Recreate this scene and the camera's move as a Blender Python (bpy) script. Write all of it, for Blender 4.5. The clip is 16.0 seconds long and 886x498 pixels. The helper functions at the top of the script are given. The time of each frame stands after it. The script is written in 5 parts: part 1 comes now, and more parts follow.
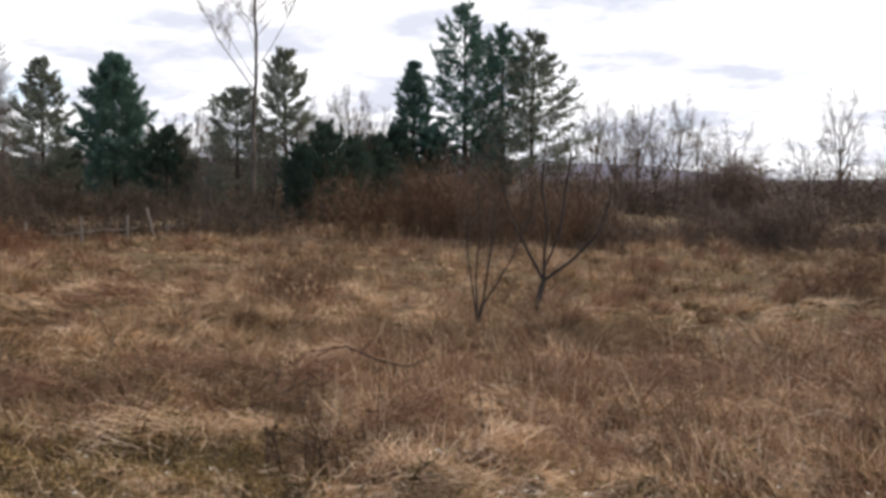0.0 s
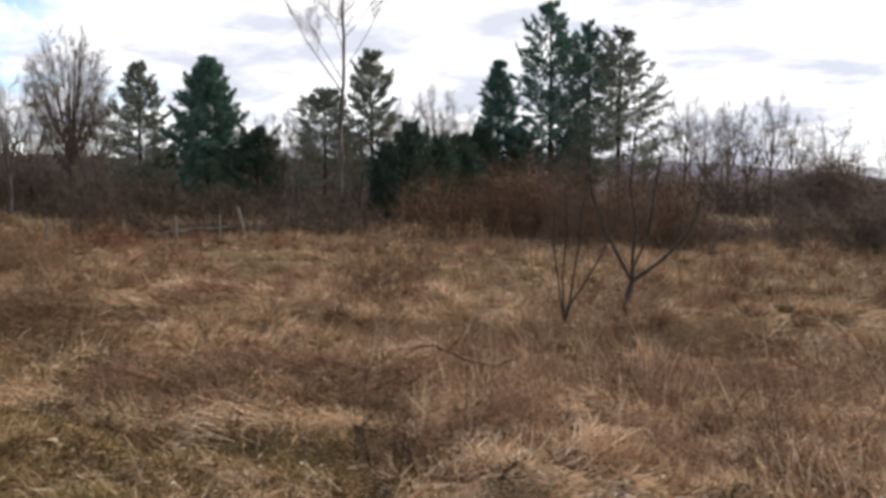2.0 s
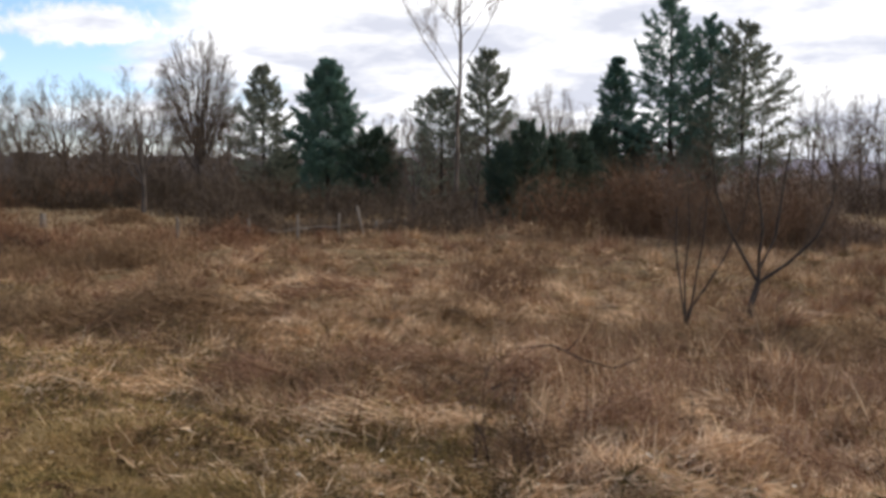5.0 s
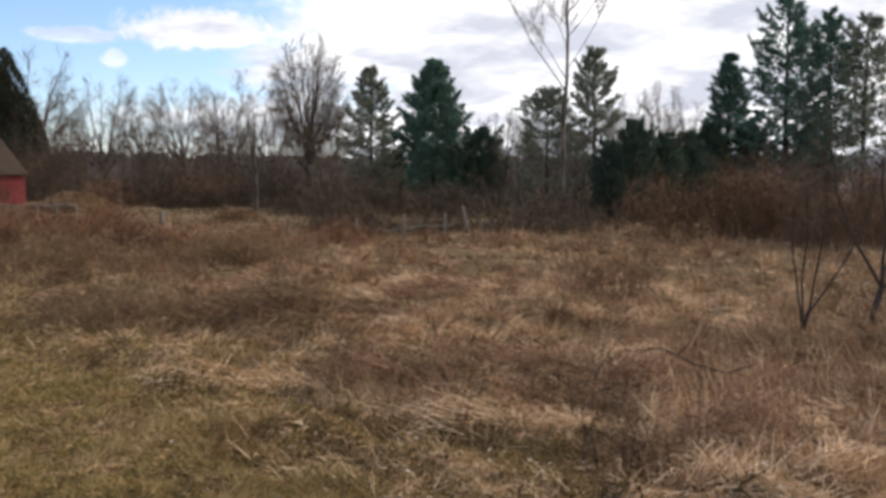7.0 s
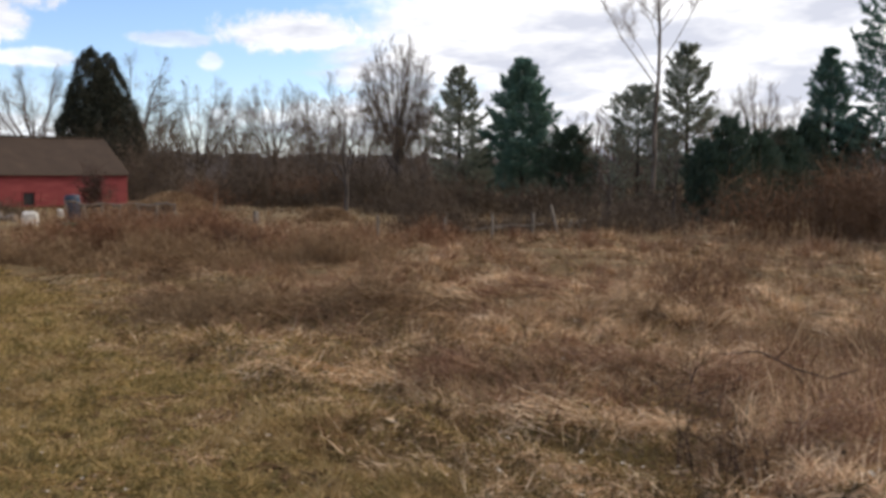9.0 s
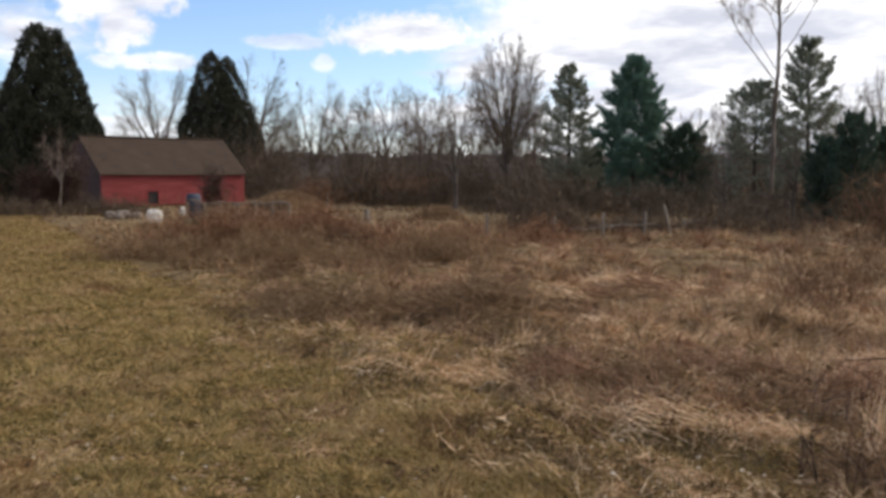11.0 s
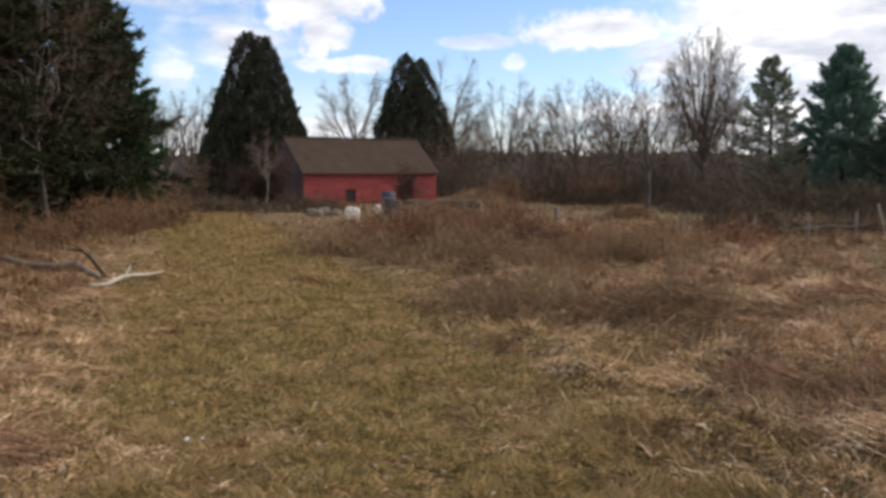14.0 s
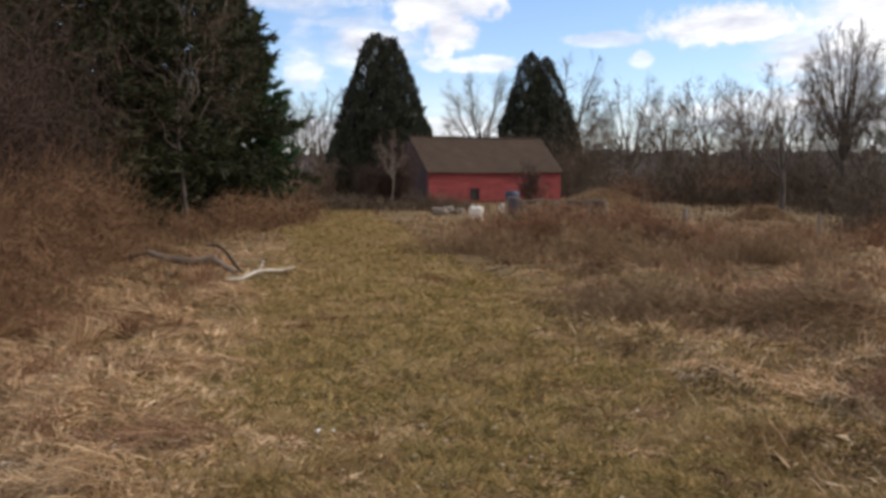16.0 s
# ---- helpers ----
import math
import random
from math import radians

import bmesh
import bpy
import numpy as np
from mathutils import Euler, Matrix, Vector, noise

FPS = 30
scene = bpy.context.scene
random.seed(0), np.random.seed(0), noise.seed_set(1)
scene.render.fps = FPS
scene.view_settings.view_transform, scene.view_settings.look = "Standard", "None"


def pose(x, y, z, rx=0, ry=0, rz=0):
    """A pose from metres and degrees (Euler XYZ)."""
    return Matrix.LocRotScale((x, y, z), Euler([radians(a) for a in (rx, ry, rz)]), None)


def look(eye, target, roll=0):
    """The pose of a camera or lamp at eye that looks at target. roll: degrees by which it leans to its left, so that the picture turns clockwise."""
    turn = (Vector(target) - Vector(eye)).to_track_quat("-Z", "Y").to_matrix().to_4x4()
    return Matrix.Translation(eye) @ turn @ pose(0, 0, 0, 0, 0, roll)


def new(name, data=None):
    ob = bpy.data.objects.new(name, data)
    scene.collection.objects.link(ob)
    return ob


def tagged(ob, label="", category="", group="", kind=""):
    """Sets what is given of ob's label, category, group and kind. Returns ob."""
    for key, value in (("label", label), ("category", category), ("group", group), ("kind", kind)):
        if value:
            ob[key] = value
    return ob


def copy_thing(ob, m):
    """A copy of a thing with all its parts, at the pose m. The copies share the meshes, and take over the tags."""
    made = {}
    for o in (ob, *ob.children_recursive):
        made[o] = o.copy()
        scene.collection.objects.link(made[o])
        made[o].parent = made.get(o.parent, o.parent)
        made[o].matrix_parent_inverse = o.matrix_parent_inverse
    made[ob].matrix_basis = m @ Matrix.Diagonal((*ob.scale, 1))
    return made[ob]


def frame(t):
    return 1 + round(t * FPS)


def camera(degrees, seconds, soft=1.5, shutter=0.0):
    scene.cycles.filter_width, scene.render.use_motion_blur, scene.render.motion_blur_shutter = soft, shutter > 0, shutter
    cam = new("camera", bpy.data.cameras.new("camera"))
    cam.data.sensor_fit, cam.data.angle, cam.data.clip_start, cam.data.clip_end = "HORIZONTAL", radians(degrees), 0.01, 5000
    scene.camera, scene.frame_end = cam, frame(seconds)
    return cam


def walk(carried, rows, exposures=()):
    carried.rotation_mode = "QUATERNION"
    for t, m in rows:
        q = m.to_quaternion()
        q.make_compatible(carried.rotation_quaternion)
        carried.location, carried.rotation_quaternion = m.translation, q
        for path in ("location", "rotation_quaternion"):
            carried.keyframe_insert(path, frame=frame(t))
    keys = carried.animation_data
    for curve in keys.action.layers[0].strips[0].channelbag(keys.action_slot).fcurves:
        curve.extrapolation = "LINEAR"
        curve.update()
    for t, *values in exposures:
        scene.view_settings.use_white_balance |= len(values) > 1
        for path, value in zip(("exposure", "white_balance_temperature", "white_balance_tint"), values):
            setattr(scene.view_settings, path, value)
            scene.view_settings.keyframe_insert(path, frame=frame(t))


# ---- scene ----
cam = camera(51.27, 16.0, soft=3.4)
PATH = [
    (0.0, pose(0.000, 0.000, 1.6, 85.75, -0.28, -0.00)),
    (0.5, pose(-0.005, -0.000, 1.6, 85.75, -0.22, 1.00)),
    (1.0, pose(-0.012, -0.000, 1.6, 85.73, -0.13, 2.41)),
    (1.5, pose(-0.019, -0.001, 1.6, 85.70, -0.21, 3.94)),
    (2.0, pose(-0.025, -0.001, 1.6, 85.70, -0.17, 5.22)),
    (2.5, pose(-0.032, -0.002, 1.6, 85.68, -0.20, 6.60)),
    (3.0, pose(-0.037, -0.003, 1.6, 85.67, -0.19, 7.77)),
    (3.5, pose(-0.043, -0.003, 1.6, 85.66, -0.13, 8.93)),
    (6.0, pose(-0.071, -0.009, 1.6, 85.60, -0.01, 15.02)),
    (6.5, pose(-0.079, -0.012, 1.6, 85.60, -0.02, 16.72)),
    (7.0, pose(-0.088, -0.015, 1.6, 85.61, -0.01, 18.79)),
    (7.5, pose(-0.096, -0.017, 1.6, 85.58, -0.05, 20.53)),
    (8.0, pose(-0.101, -0.019, 1.6, 85.57, 0.01, 21.53)),
    (8.5, pose(-0.106, -0.021, 1.6, 85.58, 0.05, 22.70)),
    (9.0, pose(-0.113, -0.024, 1.6, 85.57, 0.13, 24.21)),
    (11.5, pose(-0.148, -0.043, 1.6, 85.54, 0.19, 32.54)),
    (12.0, pose(-0.154, -0.047, 1.6, 85.56, 0.19, 34.18)),
    (12.5, pose(-0.162, -0.053, 1.6, 85.56, 0.26, 36.03)),
    (13.0, pose(-0.169, -0.058, 1.6, 85.52, 0.24, 37.97)),
    (13.5, pose(-0.178, -0.065, 1.6, 85.49, 0.27, 40.39)),
    (14.0, pose(-0.186, -0.072, 1.6, 85.49, 0.31, 42.55)),
    (14.5, pose(-0.194, -0.080, 1.6, 85.49, 0.31, 44.83)),
    (15.0, pose(-0.199, -0.086, 1.6, 85.47, 0.27, 46.56)),
    (15.5, pose(-0.205, -0.092, 1.6, 85.47, 0.23, 48.22)),
    (16.0, pose(-0.211, -0.099, 1.6, 85.47, 0.20, 50.17)),
]
walk(cam, PATH, exposures=[(0.0, 0.25), (3.5, 0.20), (7.0, 0.13), (12.0, 0.11), (16.0, 0.10)])

# ---- world, sun ----
SUN_AZ, SUN_EL = -34.0, 34.0          # degrees: azimuth left of +y, elevation
world = bpy.data.worlds.new("sky")
scene.world = world
world.use_nodes = True
wn, wl = world.node_tree.nodes, world.node_tree.links
wn.clear()


def wmath(op, a, b=None, c=None, clamp=False):
    n = wn.new("ShaderNodeMath")
    n.operation, n.use_clamp = op, clamp
    for s, v in zip(n.inputs, (a, b, c)):
        if v is None:
            continue
        if isinstance(v, (int, float)):
            s.default_value = v
        else:
            wl.new(v, s)
    return n.outputs[0]


def wsmooth(v, lo, hi):
    n = wn.new("ShaderNodeMapRange")
    n.interpolation_type = "SMOOTHSTEP"
    n.inputs["From Min"].default_value, n.inputs["From Max"].default_value = lo, hi
    wl.new(v, n.inputs["Value"])
    return n.outputs["Result"]


sky = wn.new("ShaderNodeTexSky")
sky.sky_type, sky.sun_disc = "NISHITA", False
sky.sun_elevation, sky.sun_rotation = radians(SUN_EL), radians(-SUN_AZ)
sky.air_density, sky.dust_density, sky.ozone_density = 1.0, 0.05, 3.6
coord = wn.new("ShaderNodeTexCoord")
sep = wn.new("ShaderNodeSeparateXYZ")
wl.new(coord.outputs["Generated"], sep.inputs[0])
dx, dy, dz = sep.outputs
azim = wmath("ARCTAN2", wmath("MULTIPLY", dx, -1.0), dy)              # left of +y, radians
elev = wmath("ARCSINE", dz)
flat = wn.new("ShaderNodeCombineXYZ")                                # cloud deck plane
den = wmath("ADD", wmath("MAXIMUM", dz, 0.0), 0.16)
wl.new(wmath("DIVIDE", dx, den), flat.inputs[0])
wl.new(wmath("DIVIDE", dy, den), flat.inputs[1])


def wnoise(vec, scale, detail, rough=0.55, dist=0.0):
    n = wn.new("ShaderNodeTexNoise")
    n.inputs["Scale"].default_value, n.inputs["Detail"].default_value = scale, detail
    n.inputs["Roughness"].default_value, n.inputs["Distortion"].default_value = rough, dist
    wl.new(vec, n.inputs["Vector"])
    return n.outputs["Fac"]


big = wnoise(flat.outputs[0], 0.85, 6, 0.55, 0.3)
fine = wnoise(coord.outputs["Generated"], 9.0, 7, 0.6, 0.4)
puff = wnoise(coord.outputs["Generated"], 17.0, 8, 0.62, 0.6)
puff_fine = wnoise(coord.outputs["Generated"], 60.0, 5, 0.6, 0.3)
shade = wnoise(flat.outputs[0], 1.4, 5, 0.6)
# the deck closes towards the sun's side and opens to the blue on the other
cover = wsmooth(azim, radians(42), radians(4))
deck = wmath("ADD", wmath("ADD", big, wmath("MULTIPLY", cover, 0.34)), wmath("MULTIPLY", wmath("SUBTRACT", fine, 0.5), 0.35))
mask = wsmooth(deck, 0.55, 0.72)
# single cumulus puffs: azimuth, elevation, half width, half height in degrees
for a, e, w, h, c in ((51.0, 10.6, 2.5, 2.1, 1.0), (48.2, 10.7, 1.7, 1.1, 1.0), (49.9, 8.9, 1.5, 1.4, 1.0), (48.2, 6.75, 2.4, 0.45, 0.75), (58.5, 6.3, 1.2, 0.6, 0.7), (38.2, 6.9, 0.6, 0.45, 0.6),
                      (40.0, 8.1, 2.2, 0.4, 0.6), (33.0, 8.6, 4.5, 1.1, 1.0), (53.0, 2.6, 10.0, 0.9, 0.8), (29.0, 3.4, 8.0, 1.2, 0.8), (62.0, 10.5, 6.0, 0.5, 0.5), (56.0, 9.2, 3.0, 0.35, 0.4)):
    u = wmath("DIVIDE", wmath("SUBTRACT", azim, radians(a)), radians(w))
    v = wmath("DIVIDE", wmath("SUBTRACT", elev, radians(e)), radians(h))
    q = wmath("ADD", wmath("MULTIPLY", u, u), wmath("MULTIPLY", v, v))
    ragged = wmath("ADD", wmath("MULTIPLY", wmath("SUBTRACT", puff, 0.5), 4.5), wmath("MULTIPLY", wmath("SUBTRACT", puff_fine, 0.5), 3.0))
    q = wmath("ADD", q, wmath("MULTIPLY", ragged, wmath("MINIMUM", wmath("ADD", q, 0.15), 1.0)))
    mask = wmath("MAXIMUM", mask, wmath("MULTIPLY", wsmooth(q, 1.9, 0.35), c))
mask = wmath("MAXIMUM", mask, wmath("MULTIPLY", wsmooth(wmath("ADD", elev, wmath("MULTIPLY", wmath("SUBTRACT", fine, 0.5), 0.12)), radians(6.0), radians(0.0)), 0.6))
tone = wn.new("ShaderNodeValToRGB")
tone.color_ramp.elements[0].position, tone.color_ramp.elements[0].color = 0.40, (0.60, 0.62, 0.71, 1)
tone.color_ramp.elements[1].position, tone.color_ramp.elements[1].color = 0.55, (0.99, 0.985, 1.01, 1)
wl.new(shade, tone.inputs[0])
bg_sky, bg_cloud, mix, out = (wn.new(k) for k in ("ShaderNodeBackground", "ShaderNodeBackground", "ShaderNodeMixShader", "ShaderNodeOutputWorld"))
bg_sky.inputs["Strength"].default_value = 0.16
bg_cloud.inputs["Strength"].default_value = 1.12
haze = wn.new("ShaderNodeMix")
haze.data_type, haze.blend_type = "RGBA", "MULTIPLY"
haze.inputs[0].default_value, haze.inputs[7].default_value = 1.0, (1.0, 0.965, 1.05, 1)
wl.new(sky.outputs[0], haze.inputs[6])
wl.new(haze.outputs[2], bg_sky.inputs["Color"])
wl.new(tone.outputs[0], bg_cloud.inputs["Color"])
wl.new(mask, mix.inputs[0])
wl.new(bg_sky.outputs[0], mix.inputs[1])
wl.new(bg_cloud.outputs[0], mix.inputs[2])
wl.new(mix.outputs[0], out.inputs[0])

sun_data = bpy.data.lights.new("sun", "SUN")
sun_data.energy, sun_data.angle, sun_data.color = 2.0, radians(10), (1.0, 0.89, 0.74)
sun = new("sun", sun_data)
sa, se = radians(SUN_AZ), radians(SUN_EL)
sun.matrix_world = look((-math.sin(sa) * math.cos(se) * 50, math.cos(sa) * math.cos(se) * 50, math.sin(se) * 50), (0, 0, 0))


# ---- materials ----
def mat(name, stops, rough=0.85, scale=3.0, bump=0.0, bump_scale=40.0, island=0.6, metal=0.0, through_light=0.0, stretch=(1, 1, 1), spec=0.3):
    """Colour stops along a ramp that is driven by noise and by a random value of each loose piece."""
    m = bpy.data.materials.new(name)
    m.use_nodes = True
    n, l = m.node_tree.nodes, m.node_tree.links
    b = n["Principled BSDF"]
    b.inputs["Roughness"].default_value, b.inputs["Metallic"].default_value = rough, metal
    b.inputs["Specular IOR Level"].default_value = spec
    tc, mp, no = n.new("ShaderNodeTexCoord"), n.new("ShaderNodeMapping"), n.new("ShaderNodeTexNoise")
    mp.inputs["Scale"].default_value = stretch
    l.new(tc.outputs["Object"], mp.inputs["Vector"])
    l.new(mp.outputs[0], no.inputs["Vector"])
    no.inputs["Scale"].default_value, no.inputs["Detail"].default_value, no.inputs["Roughness"].default_value = scale, 6, 0.65
    geo, mx, ramp = n.new("ShaderNodeNewGeometry"), n.new("ShaderNodeMix"), n.new("ShaderNodeValToRGB")
    mx.inputs["Factor"].default_value = island
    l.new(no.outputs["Fac"], mx.inputs["A"])
    l.new(geo.outputs["Random Per Island"], mx.inputs["B"])
    l.new(mx.outputs["Result"], ramp.inputs[0])
    e = ramp.color_ramp.elements
    while len(e) < len(stops):
        e.new(0.5)
    for s, (p, c) in zip(e, stops):
        s.position, s.color = p, (*c, 1)
    l.new(ramp.outputs[0], b.inputs["Base Color"])
    if bump:
        nb, bp = n.new("ShaderNodeTexNoise"), n.new("ShaderNodeBump")
        nb.inputs["Scale"].default_value, nb.inputs["Detail"].default_value = bump_scale, 5
        l.new(mp.outputs[0], nb.inputs["Vector"])
        bp.inputs["Strength"].default_value, bp.inputs["Distance"].default_value = bump, 0.02
        l.new(nb.outputs["Fac"], bp.inputs["Height"])
        l.new(bp.outputs[0], b.inputs["Normal"])
    if through_light:
        tr, ad, o = n.new("ShaderNodeBsdfTranslucent"), n.new("ShaderNodeMixShader"), n["Material Output"]
        l.new(ramp.outputs[0], tr.inputs["Color"])
        ad.inputs[0].default_value = through_light
        l.new(b.outputs[0], ad.inputs[1])
        l.new(tr.outputs[0], ad.inputs[2])
        l.new(ad.outputs[0], o.inputs["Surface"])
    return m


M_SOIL = mat("thatch_and_soil", ((0.25, (0.0805, 0.0613, 0.0276)), (0.5, (0.209, 0.142, 0.0651)), (0.75, (0.386, 0.256, 0.125))), 0.95, 3.0, 0.9, 60, 0.0)
M_STRAW = mat("dry_straw", ((0.28, (0.164, 0.0895, 0.0456)), (0.42, (0.338, 0.205, 0.106)), (0.56, (0.513, 0.336, 0.187)), (0.74, (0.764, 0.558, 0.354))), 0.75, 1.1, island=0.42, through_light=0.25)
M_STRAW_PALE = mat("tan_straw", ((0.25, (0.30, 0.18, 0.088)), (0.5, (0.50, 0.325, 0.175)), (0.75, (0.74, 0.53, 0.325))), 0.7, 1.3, island=0.5, through_light=0.25)
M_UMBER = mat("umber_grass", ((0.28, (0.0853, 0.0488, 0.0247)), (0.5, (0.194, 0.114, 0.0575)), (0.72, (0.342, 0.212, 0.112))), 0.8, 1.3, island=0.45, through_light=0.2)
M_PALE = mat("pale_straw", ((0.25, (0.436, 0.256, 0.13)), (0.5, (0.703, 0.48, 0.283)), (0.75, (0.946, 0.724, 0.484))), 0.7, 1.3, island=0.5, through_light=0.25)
M_STRAW_RED = mat("russet_stalks", ((0.25, (0.14, 0.066, 0.036)), (0.5, (0.28, 0.15, 0.085)), (0.75, (0.45, 0.28, 0.17))), 0.8, 1.2, island=0.5, through_light=0.2)
M_WEED = mat("grey_brown_stalks", ((0.25, (0.146, 0.0873, 0.0466)), (0.5, (0.292, 0.184, 0.1)), (0.75, (0.458, 0.315, 0.18))), 0.85, 1.2, island=0.5, through_light=0.2)
M_WEED_DARK = mat("dark_lodged_stalks", ((0.25, (0.109, 0.0676, 0.0363)), (0.5, (0.233, 0.15, 0.0805)), (0.75, (0.393, 0.267, 0.151))), 0.85, 1.2, island=0.5, through_light=0.15)
M_TURF = mat("winter_turf", ((0.30, (0.125, 0.100, 0.036)), (0.44, (0.245, 0.186, 0.064)), (0.57, (0.40, 0.275, 0.105)), (0.70, (0.62, 0.425, 0.20))), 0.8, 5.0, island=0.35, through_light=0.25)
M_TURF_BROWN = mat("brown_turf", ((0.3, (0.13, 0.0757, 0.032)), (0.5, (0.262, 0.151, 0.066)), (0.7, (0.43, 0.258, 0.119))), 0.85, 1.8, island=0.3, through_light=0.2)
M_TURF_DRY = mat("dry_turf", ((0.28, (0.19, 0.122, 0.0488)), (0.45, (0.34, 0.231, 0.0984)), (0.6, (0.48, 0.34, 0.166)), (0.75, (0.659, 0.502, 0.293))), 0.8, 1.8, island=0.3, through_light=0.25)
M_BARK = mat("grey_brown_bark", ((0.25, (0.072, 0.0552, 0.0432)), (0.55, (0.168, 0.132, 0.106)), (0.8, (0.276, 0.228, 0.186))), 0.9, 6, 0.6, 50, 0.2, stretch=(1, 1, 0.3))
M_DARK_BARK = mat("dark_bark", ((0.25, (0.022, 0.017, 0.014)), (0.6, (0.055, 0.043, 0.035)), (0.85, (0.10, 0.08, 0.065))), 0.9, 6, 0.6, 50, 0.2, stretch=(1, 1, 0.3))
M_TWIG = mat("brown_twigs", ((0.1, (0.09, 0.063, 0.051)), (0.5, (0.188, 0.135, 0.108)), (0.9, (0.315, 0.24, 0.195))), 0.85, 3, island=0.6)
M_TWIG_DARK = mat("dark_twigs", ((0.1, (0.0812, 0.0549, 0.0385)), (0.5, (0.177, 0.118, 0.0811)), (0.9, (0.318, 0.218, 0.144))), 0.85, 3, island=0.6)
# darkened copy of the russet twigs, with thicket shade put into the colour
M_TWIG_DEEP = mat("dark_russet_shade_twigs", ((0.1, (0.0245, 0.014, 0.0098)), (0.5, (0.0595, 0.0336, 0.0238)), (0.9, (0.105, 0.063, 0.0448))), 0.85, 2, island=0.6)
M_MIDBARK = mat("tan_grey_bark", ((0.25, (0.10, 0.082, 0.066)), (0.55, (0.21, 0.175, 0.145)), (0.8, (0.33, 0.285, 0.24))), 0.85, 5, 0.4, 40, 0.2, stretch=(1, 1, 0.3))
M_TWIG_RED = mat("russet_twigs", ((0.1, (0.101, 0.049, 0.0271)), (0.5, (0.227, 0.114, 0.0615)), (0.9, (0.403, 0.221, 0.117))), 0.85, 2, island=0.6)
# the next two needle colours are lifted for haze before the pines
M_PINE = mat("blue_green_needles", ((0.1, (0.0471, 0.0959, 0.082)), (0.5, (0.106, 0.198, 0.152)), (0.9, (0.22, 0.328, 0.226))), 0.6, 1.2, island=0.55, through_light=0.15)
M_PINE_GREY = mat("grey_green_needles", ((0.1, (0.111, 0.13, 0.104)), (0.5, (0.229, 0.256, 0.193)), (0.9, (0.425, 0.409, 0.308))), 0.65, 1.2, island=0.55, through_light=0.15)
M_CEDAR = mat("dark_cedar_sprays", ((0.1, (0.0242, 0.0415, 0.0294)), (0.5, (0.0553, 0.09, 0.0622)), (0.9, (0.104, 0.147, 0.095))), 0.65, 0.9, island=0.5, through_light=0.12)
M_TWIG_MID = mat("dim_brown_twigs", ((0.1, (0.0563, 0.039, 0.0266)), (0.5, (0.112, 0.079, 0.0532)), (0.9, (0.192, 0.141, 0.0927))), 0.85, 3, island=0.6)
M_OLIVE = mat("dark_olive_weeds", ((0.25, (0.0704, 0.0469, 0.0154)), (0.5, (0.136, 0.0875, 0.0306)), (0.75, (0.254, 0.156, 0.0596))), 0.8, 1.6, island=0.45, through_light=0.15)
M_SPRUCE = mat("dark_green_needles", ((0.1, (0.0125, 0.0168, 0.0075)), (0.5, (0.031, 0.036, 0.014)), (0.9, (0.064, 0.062, 0.024))), 0.65, 0.8, island=0.5, through_light=0.12)
M_SPRUCE_GREEN = mat("deep_green_needles", ((0.1, (0.0156, 0.0364, 0.0144)), (0.5, (0.039, 0.077, 0.0288)), (0.9, (0.078, 0.126, 0.0456))), 0.65, 0.8, island=0.5, through_light=0.12)
M_TREEBARK = mat("brown_grey_bark", ((0.25, (0.05, 0.04, 0.034)), (0.55, (0.10, 0.082, 0.07)), (0.8, (0.17, 0.14, 0.12))), 0.9, 5, 0.5, 40, 0.2, stretch=(1, 1, 0.3))
M_TWIG_RED_DIM = mat("dim_russet_twigs", ((0.1, (0.0878, 0.0459, 0.0248)), (0.5, (0.176, 0.097, 0.0515)), (0.9, (0.312, 0.179, 0.0979))), 0.85, 2, island=0.6)
M_ARBOR = mat("bronze_green_sprays", ((0.1, (0.0142, 0.0187, 0.0129)), (0.5, (0.0356, 0.0396, 0.0259)), (0.9, (0.0772, 0.0677, 0.04))), 0.7, 0.9, island=0.55, through_light=0.1)

# ---- mesh makers ----
rng = np.random.default_rng(7)


def make_mesh(name, verts, *face_sets):
    """A mesh from an array of points and arrays of faces."""
    me = bpy.data.meshes.new(name)
    verts = np.asarray(verts, dtype=np.float32).reshape(-1, 3)
    sets = [np.asarray(f, dtype=np.int32) for f in face_sets if len(f)]
    loops = np.concatenate([f.ravel() for f in sets])
    sizes = np.concatenate([np.full(len(f), f.shape[1], dtype=np.int32) for f in sets])
    starts = np.concatenate([[0], np.cumsum(sizes)[:-1]]).astype(np.int32)
    me.vertices.add(len(verts))
    me.vertices.foreach_set("co", verts.ravel())
    me.loops.add(len(loops))
    me.loops.foreach_set("vertex_index", loops)
    me.polygons.add(len(sizes))
    me.polygons.foreach_set("loop_start", starts)
    me.update(calc_edges=True)
    return me


def mesh_object(name, me, material, parent=None, smooth=False):
    me.materials.append(material)
    if smooth:
        me.shade_smooth()
    ob = new(name, me)
    if parent:
        ob.parent = parent
    return ob


def empty(name, m=None):
    e = new(name)
    e.empty_display_size = 0.3
    if m is not None:
        e.matrix_world = m
    return e


def unit(v):
    return v / np.maximum(np.linalg.norm(v, axis=-1, keepdims=True), 1e-9)


